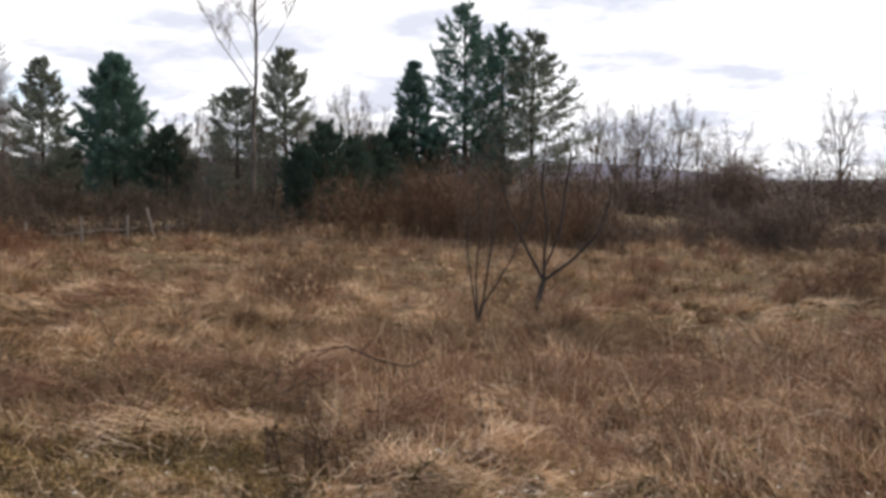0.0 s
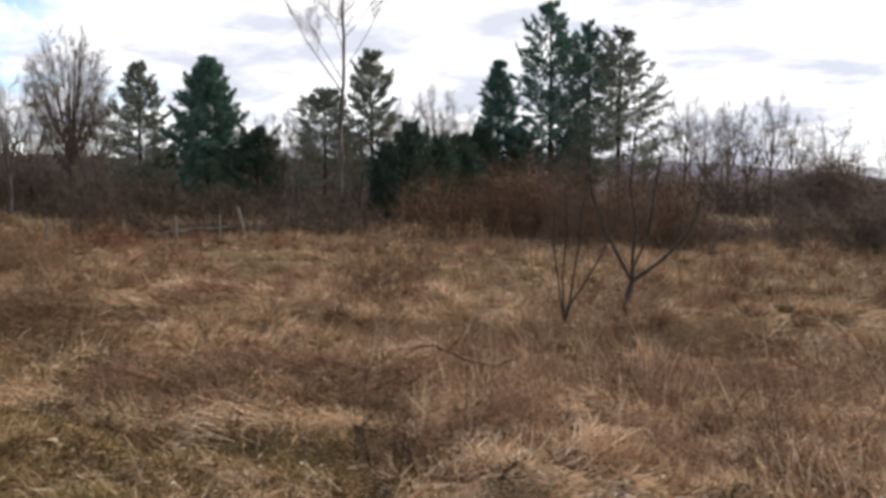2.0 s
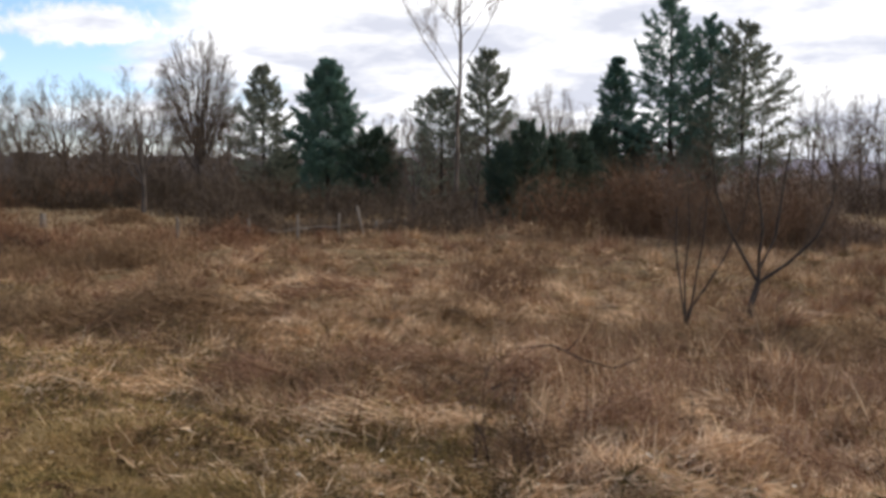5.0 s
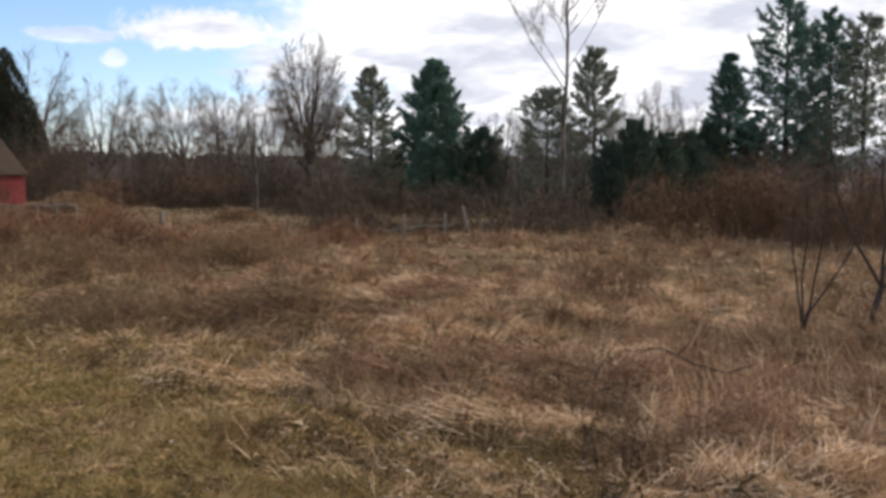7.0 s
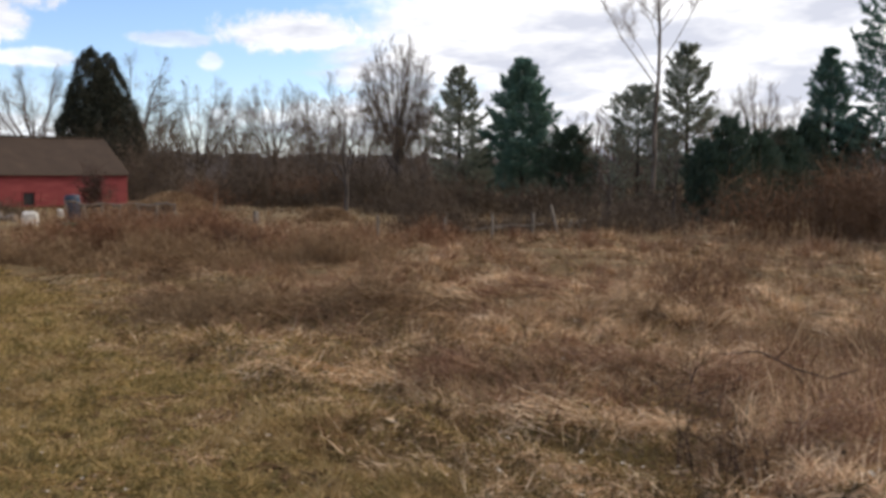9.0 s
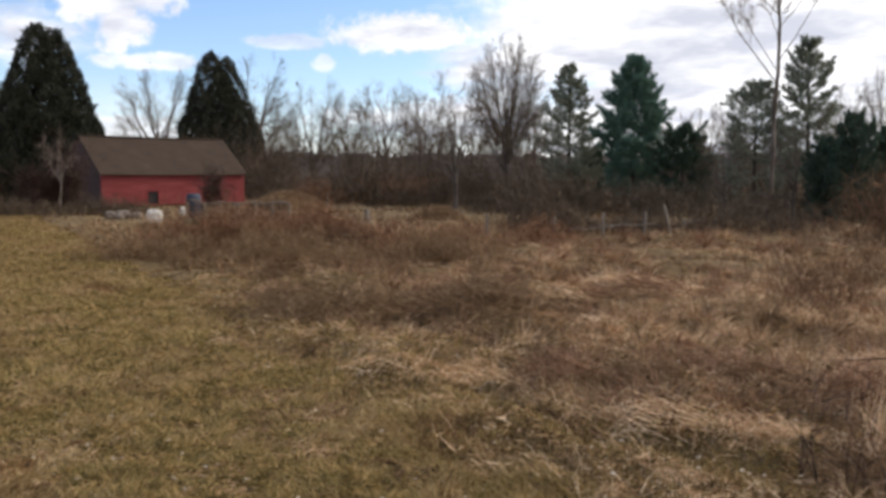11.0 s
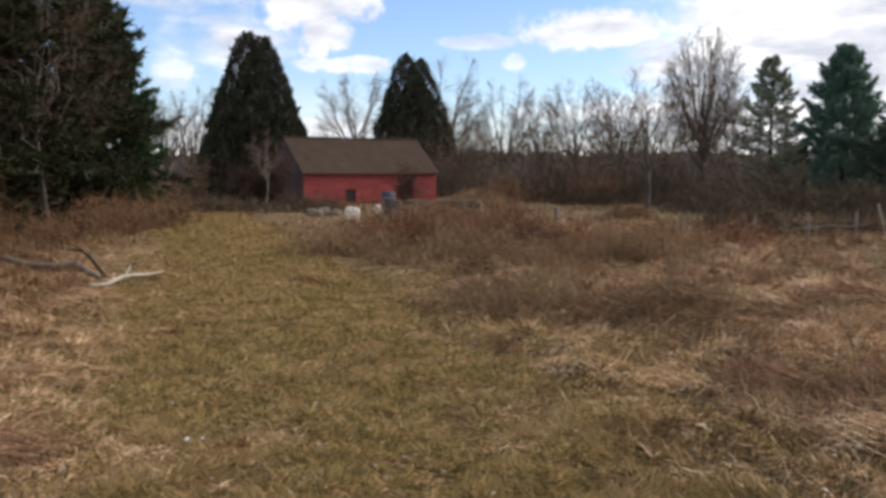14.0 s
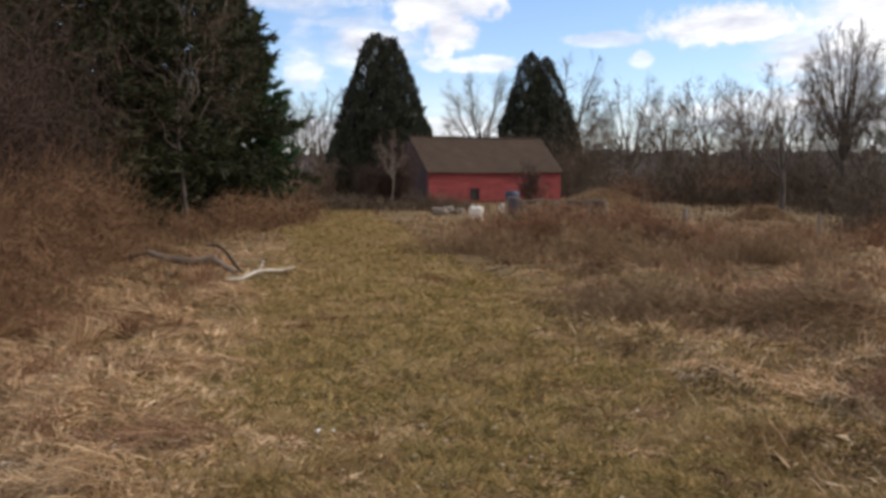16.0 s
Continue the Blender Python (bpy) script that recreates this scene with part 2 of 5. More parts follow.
def tubes(p0, p1, r0, r1, sides=3):
    """Tapered tubes, open at the ends: points and quads."""
    p0, p1 = np.asarray(p0, float), np.asarray(p1, float)
    r0, r1 = np.asarray(r0, float), np.asarray(r1, float)
    d = unit(p1 - p0)
    ref = np.where(np.abs(d[:, 2:3]) > 0.9, np.array([[1.0, 0, 0]]), np.array([[0, 0, 1.0]]))
    a = unit(np.cross(d, ref))
    b = np.cross(d, a)
    th = np.arange(sides) * 2 * np.pi / sides
    ring = a[:, None, :] * np.cos(th)[None, :, None] + b[:, None, :] * np.sin(th)[None, :, None]
    v = np.concatenate([p0[:, None] + ring * r0[:, None, None], p1[:, None] + ring * r1[:, None, None]], axis=1)
    k = np.arange(sides)
    quad = np.stack([k, (k + 1) % sides, (k + 1) % sides + sides, k + sides], axis=1)
    f = quad[None] + (np.arange(len(p0)) * 2 * sides)[:, None, None]
    return v.reshape(-1, 3), f.reshape(-1, 4)


def blades(root, direction, length, width, droop=0.3, facing=None):
    """Thin bent blades: five points, a quad and a tip each."""
    n = len(root)
    d = unit(direction)
    side = unit(np.cross(d, rng.normal(size=(n, 3)))) if facing is None else unit(np.cross(d, facing))
    w = np.broadcast_to(np.asarray(width, float), (n,))[:, None] * side * 0.5
    L = np.broadcast_to(np.asarray(length, float), (n,))[:, None]
    mid = root + d * L * 0.55
    tip = root + d * L
    tip[:, 2] -= (L[:, 0] * droop)
    v = np.stack([root - w, root + w, mid + w * 0.75, mid - w * 0.75, tip], axis=1).reshape(-1, 3)
    o = (np.arange(n) * 5)[:, None]
    return v, o + np.array([[0, 1, 2, 3]]), o + np.array([[3, 2, 4]])


def slivers(root, direction, length, width):
    """The shortest blades: one narrow triangle each."""
    n = len(root)
    d = unit(direction)
    w = unit(np.cross(d, rng.normal(size=(n, 3)))) * np.broadcast_to(width, (n,))[:, None] * 0.5
    v = np.stack([root - w, root + w, root + d * np.broadcast_to(length, (n,))[:, None]], 1).reshape(-1, 3)
    return v, np.arange(n * 3).reshape(-1, 3)


def polar(az, dist):
    """Plan place at an azimuth left of +y, in degrees, and a distance."""
    return -math.sin(radians(az)) * dist, math.cos(radians(az)) * dist


LATTICE = np.random.default_rng(99).random((64, 64))


def vnoise(x, y, s, seed=0):
    """Smooth noise on the plan, 0 to 1, with features about s metres across."""
    u, v = np.asarray(x, float) / s + 13.7 * seed + 500, np.asarray(y, float) / s + 7.3 * seed + 500
    i, j = np.floor(u).astype(int), np.floor(v).astype(int)
    a, b = u - i, v - j
    a, b = a * a * (3 - 2 * a), b * b * (3 - 2 * b)
    g = lambda p, q: LATTICE[p % 64, q % 64]
    return (g(i, j) * (1 - a) + g(i + 1, j) * a) * (1 - b) + (g(i, j + 1) * (1 - a) + g(i + 1, j + 1) * a) * b


def path_offset(x, y):
    """How far a place lies across the mown path, in half widths; negative on the far side from the field."""
    c = 3.6 + 0.615 * (-x - 4.3)
    return (y - c) / 1.85


def hummock(x, y):
    """Relief of the tussocks, about -1 to 1."""
    pit = 2.0 * np.exp(-0.5 * (((x + 2.03) / 0.26) ** 2 + ((y - 5.39) / 0.11) ** 2))
    return -pit + 1.1 * (vnoise(x, y, 1.3, 1) - 0.5) + 0.95 * (vnoise(x, y, 0.6, 2) - 0.5) + 0.45 * (vnoise(x, y, 0.34, 3) - 0.5) + 0.7 * (vnoise(x, y, 0.19, 9) - 0.5)


def ground_z(x, y):
    x, y = np.asarray(x, float), np.asarray(y, float)
    r = np.hypot(x, y)
    soft = np.clip((np.abs(path_offset(x, y)) - 0.8) / 0.6, 0.28, 1)
    return 0.19 * hummock(x, y) * soft * np.clip((r - 0.5) / 2.0, 0, 1) * np.clip((150 - r) / 100, 0, 1) - 0.02


# ---- ground ----
def build_ground():
    radii = np.concatenate([[0.0], np.geomspace(0.8, 60, 190), np.geomspace(66, 4000, 22)])
    seg = 330
    th = np.arange(seg) * 2 * np.pi / seg
    R, TH = np.meshgrid(radii[1:], th, indexing="ij")
    X, Y = R * np.cos(TH), R * np.sin(TH)
    Z = ground_z(X, Y) - 0.012 + np.where(R < 70, 0.006 * rng.normal(size=R.shape), 0)
    v = np.concatenate([[[0, 0, -0.03]], np.stack([X, Y, Z], -1).reshape(-1, 3)])
    k = np.arange(seg)
    tri = np.stack([np.zeros(seg, int), 1 + k, 1 + (k + 1) % seg], 1)
    i = np.arange(len(radii) - 2)[:, None] * seg + 1
    quad = np.stack([i + k, i + seg + k, i + seg + (k + 1) % seg, i + (k + 1) % seg], -1).reshape(-1, 4)
    ob = mesh_object("ground", make_mesh("ground", v, tri, quad), M_SOIL, smooth=True)
    tagged(ob, "brown winter meadow soil under dead matted grass", "ground", kind="structure")


build_ground()


# ---- grass ----
def scatter(n, r0, r1, az0=-34, az1=86, power=1.0):
    """Places in a fan in front of the camera, denser near."""
    u = rng.random(n)
    d = r0 * (r1 / r0) ** (u ** power)
    a = np.radians(rng.uniform(az0, az1, n))
    return -np.sin(a) * d, np.cos(a) * d, d


def grass_object(name, label, material, x, y, length, lean, width, droop, category="grass", flow=0.0):
    """Blades at plan places; flow 0 leans them anyhow, 1 all along the lie of the sward."""
    n = len(x)
    az = 2 * np.pi * (1.6 * vnoise(x, y, 1.7, 7) + 0.6 * vnoise(x, y, 0.5, 8)) + rng.uniform(-np.pi, np.pi, n) * (1 - flow)
    d = np.stack([np.cos(az) * lean, np.sin(az) * lean, np.ones(n)], 1)
    root = np.stack([x, y, ground_z(x, y) - 0.01], 1)
    close = np.hypot(x, y) < 8.5                          # bent blades near by, single slivers further off
    v, q, t = blades(root[close], d[close], length[close], width[close], droop[close])
    far = ~close
    d[far, 2] -= droop[far] * 0.5
    v2, t2 = slivers(root[far], d[far], length[far], width[far] * 1.25)
    o = len(v)
    v = np.concatenate([v, v2])
    v[:, 2] = np.maximum(v[:, 2], ground_z(v[:, 0], v[:, 1]) + rng.uniform(0.004, 0.03, len(v)))
    ob = mesh_object(name, make_mesh(name, v, q, np.concatenate([t, t2 + o])), material)
    return tagged(ob, label, category, kind="stuff")


def clumped(n, per, r0, r1, spread, az0=-34, az1=86):
    cx, cy, cd = scatter(n, r0, r1, az0, az1)
    x = np.repeat(cx, per) + rng.normal(size=n * per) * np.repeat(spread * (0.5 + cd / 12), per)
    y = np.repeat(cy, per) + rng.normal(size=n * per) * np.repeat(spread * (0.5 + cd / 12), per)
    return x, y, np.repeat(cd, per), np.repeat(rng.random(n), per)


def sift(keep, *arrays):
    return [a[keep] for a in arrays]


# matted straw over the field
x, y, d, c = clumped(28000, 15, 3.0, 32, 0.07)
bare = np.clip((hummock(x, y) + 0.36) * 2.6, 0.22, 1)
x, y, d, c = sift((np.abs(path_offset(x, y)) > 0.85 + 1.1 * (vnoise(x, y, 0.5, 3) - 0.5)) & (np.hypot(x, y) > 2.4) & (rng.random(len(x)) < bare), x, y, d, c)
n = len(x)
low = np.clip((np.abs(path_offset(x, y)) - 0.6) / np.where(path_offset(x, y) > 0, 2.2, 0.9), 0.4, 1)
# the hummock term paints shaded hollows darker and lit tops paler
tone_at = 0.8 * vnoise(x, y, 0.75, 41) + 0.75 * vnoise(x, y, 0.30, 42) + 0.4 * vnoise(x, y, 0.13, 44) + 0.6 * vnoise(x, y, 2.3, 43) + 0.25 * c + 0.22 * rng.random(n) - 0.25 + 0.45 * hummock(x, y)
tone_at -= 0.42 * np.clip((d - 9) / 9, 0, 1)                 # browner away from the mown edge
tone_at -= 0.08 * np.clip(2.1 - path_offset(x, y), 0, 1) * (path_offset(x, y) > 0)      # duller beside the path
length = (0.09 + 0.18 * c ** 2) * rng.uniform(0.5, 1.4, n) * low
lean = rng.uniform(0.8, 6.0, n)
for pick, name, label, material in ((tone_at < 1.10, "umber_grass", "umber dead grass, painted darker for shade low in the mats", M_UMBER), ((tone_at >= 1.10) & (tone_at < 1.48), "dry_grass", "straw-brown dead meadow grass lying in mats", M_STRAW),
                                    (tone_at >= 1.48, "pale_grass", "bleached dead grass in mats, painted paler for lit tops", M_PALE)):
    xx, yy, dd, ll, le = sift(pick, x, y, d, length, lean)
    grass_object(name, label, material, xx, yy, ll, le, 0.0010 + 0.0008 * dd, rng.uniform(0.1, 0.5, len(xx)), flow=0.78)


def tussocks(name, label, material, count, per, r0, r1, tall, seed_noise):
    """Rounded tufts whose blades arch outwards."""
    cx, cy, cd = scatter(count, r0, r1)
    cx, cy, cd = sift((np.abs(path_offset(cx, cy) - 0.4) > 1.9) & (vnoise(cx, cy, 2.0, seed_noise) > 0.38), cx, cy, cd)
    size = rng.uniform(0.45, 1.15, len(cx))
    k = len(cx) * per
    a, r = rng.uniform(0, 2 * np.pi, k), np.sqrt(rng.random(k))
    S = np.repeat(size, per)
    x, y = np.repeat(cx, per) + np.cos(a) * r * 0.10 * S, np.repeat(cy, per) + np.sin(a) * r * 0.10 * S
    near = np.repeat(0.55 + 0.45 * np.clip(cd / 12, 0, 1), per)
    d = np.stack([np.cos(a) * r * 1.3 + rng.normal(0, 0.35, k) + 0.5, np.sin(a) * r * 1.3 + rng.normal(0, 0.35, k), np.ones(k)], 1)
    root, length, width = np.stack([x, y, ground_z(x, y) - 0.01], 1), tall * near * S * rng.uniform(0.5, 1.2, k), 0.0028 + 0.0008 * np.repeat(cd, per)
    close = np.repeat(cd, per) < 8.5
    v, q, t = blades(root[close], d[close], length[close], width[close], (0.15 + 0.45 * r)[close])
    v2, t2 = slivers(root[~close], d[~close], length[~close], width[~close] * 1.25)
    o = len(v)
    v = np.concatenate([v, v2])
    v[:, 2] = np.maximum(v[:, 2], ground_z(v[:, 0], v[:, 1]) + 0.01)
    tagged(mesh_object(name, make_mesh(name, v, q, np.concatenate([t, t2 + o])), material), label, "grass", kind="stuff")


tussocks("grass_tussock", "rounded umber grass tussocks in the meadow", M_UMBER, 520, 90, 4.5, 24, 0.30, 51)
tussocks("grass_tussock", "rounded straw-coloured grass tussocks in the meadow", M_STRAW, 420, 110, 3.6, 24, 0.36, 52)
tussocks("grass_tussock", "rounded russet grass tussocks in the meadow", M_STRAW_RED, 330, 110, 5.0, 26, 0.42, 53)
tussocks("grass_tussock", "dark olive grass tussocks in the meadow", M_OLIVE, 360, 80, 4.0, 22, 0.2, 55)
tussocks("grass_tussock", "bleached pale grass tussocks in the meadow", M_PALE, 420, 80, 3.4, 22, 0.28, 54)
# long stems swept over the mats
x, y, d, c = clumped(3600, 15, 3.2, 26, 0.06)
x, y, d, c = sift((np.abs(path_offset(x, y)) > 1.0) & (vnoise(x, y, 1.6, 4) + 0.4 * c > 0.72) & (np.hypot(x, y) > 2.6), x, y, d, c)
n = len(x)
grass_object("straw_tuft", "pale straw tufts in the matted meadow", M_PALE, x, y,
             (0.10 + 0.17 * c) * rng.uniform(0.5, 1.2, n), rng.uniform(0.3, 3.0, n), 0.0014 + 0.0006 * d, rng.uniform(0.05, 0.4, n), flow=0.5)
# green blades low in the sward
x, y, d, c = clumped(6000, 14, 3.0, 22, 0.09)
x, y, d, c = sift((vnoise(x, y, 1.2, 31) + 0.3 * c - 0.2 * hummock(x, y) > 0.72) & (np.hypot(x, y) > 2.4), x, y, d, c)
n = len(x)
grass_object("green_grass", "sparse olive green grass between dead mats", M_TURF, x, y, rng.uniform(0.04, 0.11, n), rng.uniform(0.2, 2.0, n), 0.003 + 0.001 * d, rng.uniform(0, 0.3, n))
# upright stalks
x, y, d, c = clumped(3400, 13, 5.5, 32, 0.07)
x, y, d, c = sift((np.abs(path_offset(x, y)) > 1.6) & (vnoise(x, y, 1.5, 11) + 0.02 * d > 0.68), x, y, d, c)
n = len(x)
grass_object("dead_weeds", "grey-brown dead weed stalks standing in the meadow", M_WEED, x, y,
             (0.12 + 0.36 * c ** 1.5) * rng.uniform(0.5, 1.2, n), rng.uniform(0.1, 1.6, n), 0.0035 + 0.0007 * d, rng.uniform(0, 0.2, n), "weeds", flow=0.4)
x, y, d, c = clumped(3000, 13, 6.0, 32, 0.08)
x, y, d, c = sift((np.abs(path_offset(x, y)) > 1.6) & (vnoise(x, y, 1.3, 15) + 0.015 * d > 0.68), x, y, d, c)
n = len(x)
grass_object("russet_grass", "reddish brown dead grass in loose tufts", M_STRAW_RED, x, y,
             (0.12 + 0.34 * c ** 1.5) * rng.uniform(0.5, 1.2, n), rng.uniform(0.1, 1.8, n), 0.0035 + 0.0007 * d, rng.uniform(0, 0.25, n), flow=0.4)


x, y, d, c = clumped(8000, 8, 22, 66, 0.12)
x, y, d, c = sift(np.abs(path_offset(x, y)) > 1.1, x, y, d, c)
n = len(x)
grass_object("far_grass", "umber dead grass in the far field", M_UMBER, x, y, (0.08 + 0.2 * c) * rng.uniform(0.5, 1.2, n), rng.uniform(0.1, 1.5, n), 0.0011 * d, rng.uniform(0, 0.2, n), flow=0.3)


def swath(label, material, places, per):
    """Long dead stems combed one way over low mounds: (azimuth, distance, half length, half width, comb direction, height)."""
    V, Q, T, o = [], [], [], 0
    for az, dist, a, b, turn, tall in places:
        px, py = polar(az, dist)
        u, w = np.clip(rng.normal(0, 0.5, per), -1.3, 1.3), np.clip(rng.normal(0, 0.5, per), -1.3, 1.3)
        t0 = radians(az)
        x, y = px + math.cos(t0) * u * a - math.sin(t0) * w * b, py + math.sin(t0) * u * a + math.cos(t0) * w * b
        z = ground_z(x, y) + tall * np.exp(-1.4 * (u * u + w * w)) * rng.uniform(0.2, 1.0, per)
        th = radians(turn) + t0 + rng.normal(0, 0.75, per) + 0.9 * u
        d = np.stack([np.cos(th), np.sin(th), rng.uniform(0.0, 0.55, per)], 1)
        v, q, t = blades(np.stack([x, y, z], 1), d, rng.uniform(0.18, 0.5, per), 0.0022 + 0.0007 * dist, rng.uniform(0.2, 0.6, per))
        v[:, 2] = np.maximum(v[:, 2], ground_z(v[:, 0], v[:, 1]) + 0.015)
        V.append(v), Q.append(q + o), T.append(t + o)
        o += len(v)
    tagged(mesh_object("straw_swath", make_mesh("straw_swath", np.concatenate(V), np.concatenate(Q), np.concatenate(T)), material), label, "grass", kind="stuff")


swath("bleached pale grass combed flat beside the path", M_STRAW_PALE, ((68.6, 10.4, 0.8, 0.5, 200, 0.22), (73.2, 6.8, 0.9, 0.35, 190, 0.2), (72.8, 5.0, 0.35, 0.25, 230, 0.26), (66.5, 8.0, 0.6, 0.35, 170, 0.15), (76.0, 8.6, 0.8, 0.5, 200, 0.25),
      (64.5, 12.6, 0.6, 0.5, 190, 0.15), (71.0, 12.6, 1.0, 0.6, 200, 0.25), (70.5, 4.2, 0.4, 0.25, 200, 0.1)), 300)
swath("bleached pale grass flattened in the meadow", M_PALE, ((30.2, 7.3, 0.7, 0.3, 185, 0.05), (18.0, 6.1, 0.6, 0.2, 180, 0.05), (11.5, 6.0, 0.4, 0.2, 200, 0.05), (-3.6, 4.9, 0.25, 0.18, 60, 0.16), (3.2, 4.8, 0.25, 0.18, 75, 0.16),
      (-19.0, 6.4, 0.5, 0.25, 190, 0.08), (-12.0, 5.6, 0.3, 0.2, 100, 0.12), (-24.0, 7.0, 0.5, 0.3, 160, 0.12), (21.0, 9.6, 0.6, 0.3, 185, 0.06), (6.8, 8.2, 0.4, 0.25, 150, 0.12)), 240)
swath("reddish brown grass arching in loose heaps", M_STRAW_RED, ((2.0, 5.6, 0.4, 0.25, 70, 0.34), (-7.5, 5.3, 0.45, 0.25, 110, 0.3), (8.0, 6.6, 0.5, 0.3, 60, 0.3), (14.0, 7.6, 0.6, 0.3, 185, 0.25), (-15.5, 7.2, 0.8, 0.4, 185, 0.3), (24.5, 7.2, 0.4, 0.25, 160, 0.25), (41.0, 12.4, 0.7, 0.4, 180, 0.3), (30.5, 12.0, 0.9, 0.4, 190, 0.3),
      (70.0, 6.0, 0.6, 0.3, 190, 0.15), (75.0, 10.5, 0.9, 0.5, 190, 0.3), (19.0, 12.0, 0.9, 0.4, 180, 0.25), (-25.5, 9.5, 0.8, 0.5, 110, 0.4)), 330)
# umber here is lodged grass, and the shade of hollows put into colour
swath("umber grass combed flat, dark for lodged stems and shaded hollows", M_UMBER, ((19.0, 7.1, 0.7, 0.25, 180, 0.1), (11.5, 7.1, 0.5, 0.25, 190, 0.14), (27.5, 9.7, 0.9, 0.45, 195, 0.28), (24.5, 10.2, 0.6, 0.4, 170, 0.3), (33.5, 10.2, 1.0, 0.4, 185, 0.16), (40.5, 15.0, 0.6, 0.4, 180, 0.3), (-6.0, 6.6, 0.6, 0.3, 180, 0.15), (5.5, 5.3, 0.4, 0.2, 170, 0.12), (-13.0, 8.6, 0.9, 0.35, 190, 0.2)), 330)
# thin grey stalks standing in a haze over the field
x, y, d, c = clumped(1100, 6, 6.0, 26, 0.3, -34, 12)
x, y, d, c = sift(vnoise(x, y, 1.8, 17) > 0.34, x, y, d, c)
n = len(x)
grass_object("dead_stalks", "thin pinkish grey stalks standing in the meadow", M_WEED, x, y, (0.30 + 0.3 * c) * rng.uniform(0.5, 1.2, n), rng.uniform(0.05, 0.5, n), 0.0016 + 0.0005 * d, rng.uniform(0, 0.1, n), "weeds", flow=0.2)


for count, material, label, a0, a1 in ((420, M_STRAW_RED, "reddish tall grass standing in loose clumps", -32, 9), (260, M_PALE, "bleached tall grass standing in loose clumps", -32, 8)):
    x, y, d, c = clumped(count, 12, 4.7, 9.0, 0.05, a0, a1)
    n = len(x)
    grass_object("tall_grass", label, material, x, y, (0.16 + 0.3 * c) * rng.uniform(0.5, 1.2, n), rng.uniform(0.05, 0.9, n), 0.0022 + 0.0004 * d, rng.uniform(0, 0.3, n), flow=0.3)


# mown path: short turf, sown along the path itself
def on_path(n, far):
    u = 2.0 * (far / 2.0) ** rng.random(n)          # distance along, denser near
    x = 0.5 - u * 0.852 + rng.normal(0, 0.3, n)
    y = 3.6 + 0.615 * (-x - 4.3) + rng.uniform(-1.25, 1.25, n) * 1.85
    edge = np.abs(path_offset(x, y)) < 1.02 + 0.9 * (vnoise(x, y, 0.5, 3) - 0.5) + 0.5 * (vnoise(x, y, 0.16, 6) - 0.5) + rng.normal(0, 0.1, n)
    return sift(edge, x, y, np.hypot(x, y))


x, y, d = on_path(420000, 56)
kind_at = vnoise(x, y, 1.3, 21) + 0.8 * vnoise(x, y, 0.42, 22) + 0.7 * vnoise(x, y, 0.15, 23) + 0.25 * rng.random(len(x)) - 0.14
for pick, name, label, material, tall in ((kind_at > 1.22, "mown_grass", "short olive green winter turf on a mown path", M_TURF, 0.055), ((kind_at <= 1.22) & (kind_at > 0.78), "mown_grass", "short straw-coloured winter turf on a mown path", M_TURF_DRY, 0.06),
                                          (kind_at <= 0.78, "mown_grass", "low brown dead turf on a mown path", M_TURF_BROWN, 0.045)):
    xx, yy, dd = sift(pick, x, y, d)
    n = len(xx)
    a, lean = 2 * np.pi * 1.5 * vnoise(xx, yy, 0.35, 82) + rng.uniform(-2, 2, n), rng.uniform(0.5, 4.5, n)
    root = np.stack([xx, yy, ground_z(xx, yy) + 0.008], 1)
    v, f = slivers(root, np.stack([np.cos(a) * lean, np.sin(a) * lean, np.ones(n)], 1), tall * rng.uniform(0.5, 1.5, n) * (0.35 + 1.5 * vnoise(xx, yy, 0.22, 81)), 0.0038 + 0.0013 * dd)
    tagged(mesh_object(name, make_mesh(name, v, f), material), label, "grass", kind="stuff")


# clippings and dead tufts lying on the mown turf
x, y, d, c = clumped(3800, 10, 3.4, 22, 0.04, 8, 86)
x, y, d, c = sift((np.abs(path_offset(x, y)) < 1.1) & (vnoise(x, y, 0.6, 83) + 0.3 * c > 0.58), x, y, d, c)
dim = vnoise(x, y, 0.3, 84) + 0.3 * rng.random(len(x)) > 0.66
for pick, label, material in ((dim, "dark dead tufts lying in mown turf", M_UMBER), (~dim, "pale straw clippings lying on mown turf", M_STRAW_PALE)):
    xx, yy, dd = sift(pick, x, y, d)
    n = len(xx)
    grass_object("dead_tufts", label, material, xx, yy, rng.uniform(0.04, 0.12, n), rng.uniform(1.0, 6.0, n), 0.0016 + 0.0008 * dd, rng.uniform(0.1, 0.4, n), flow=0.5)


# low ragged turf along both edges of the path
x, y, d = scatter(150000, 2.6, 15, 10, 88)
x, y, d = sift((np.abs(path_offset(x, y)) > 0.85) & (path_offset(x, y) > -1.3 - 1.5 * vnoise(x, y, 0.7, 61)) & (path_offset(x, y) < 1.8 + 2.4 * vnoise(x, y, 0.7, 61)), x, y, d)
dull = 0.6 * vnoise(x, y, 0.5, 62) + 0.5 * vnoise(x, y, 0.16, 63) + 0.25 * rng.random(len(x)) > 0.66
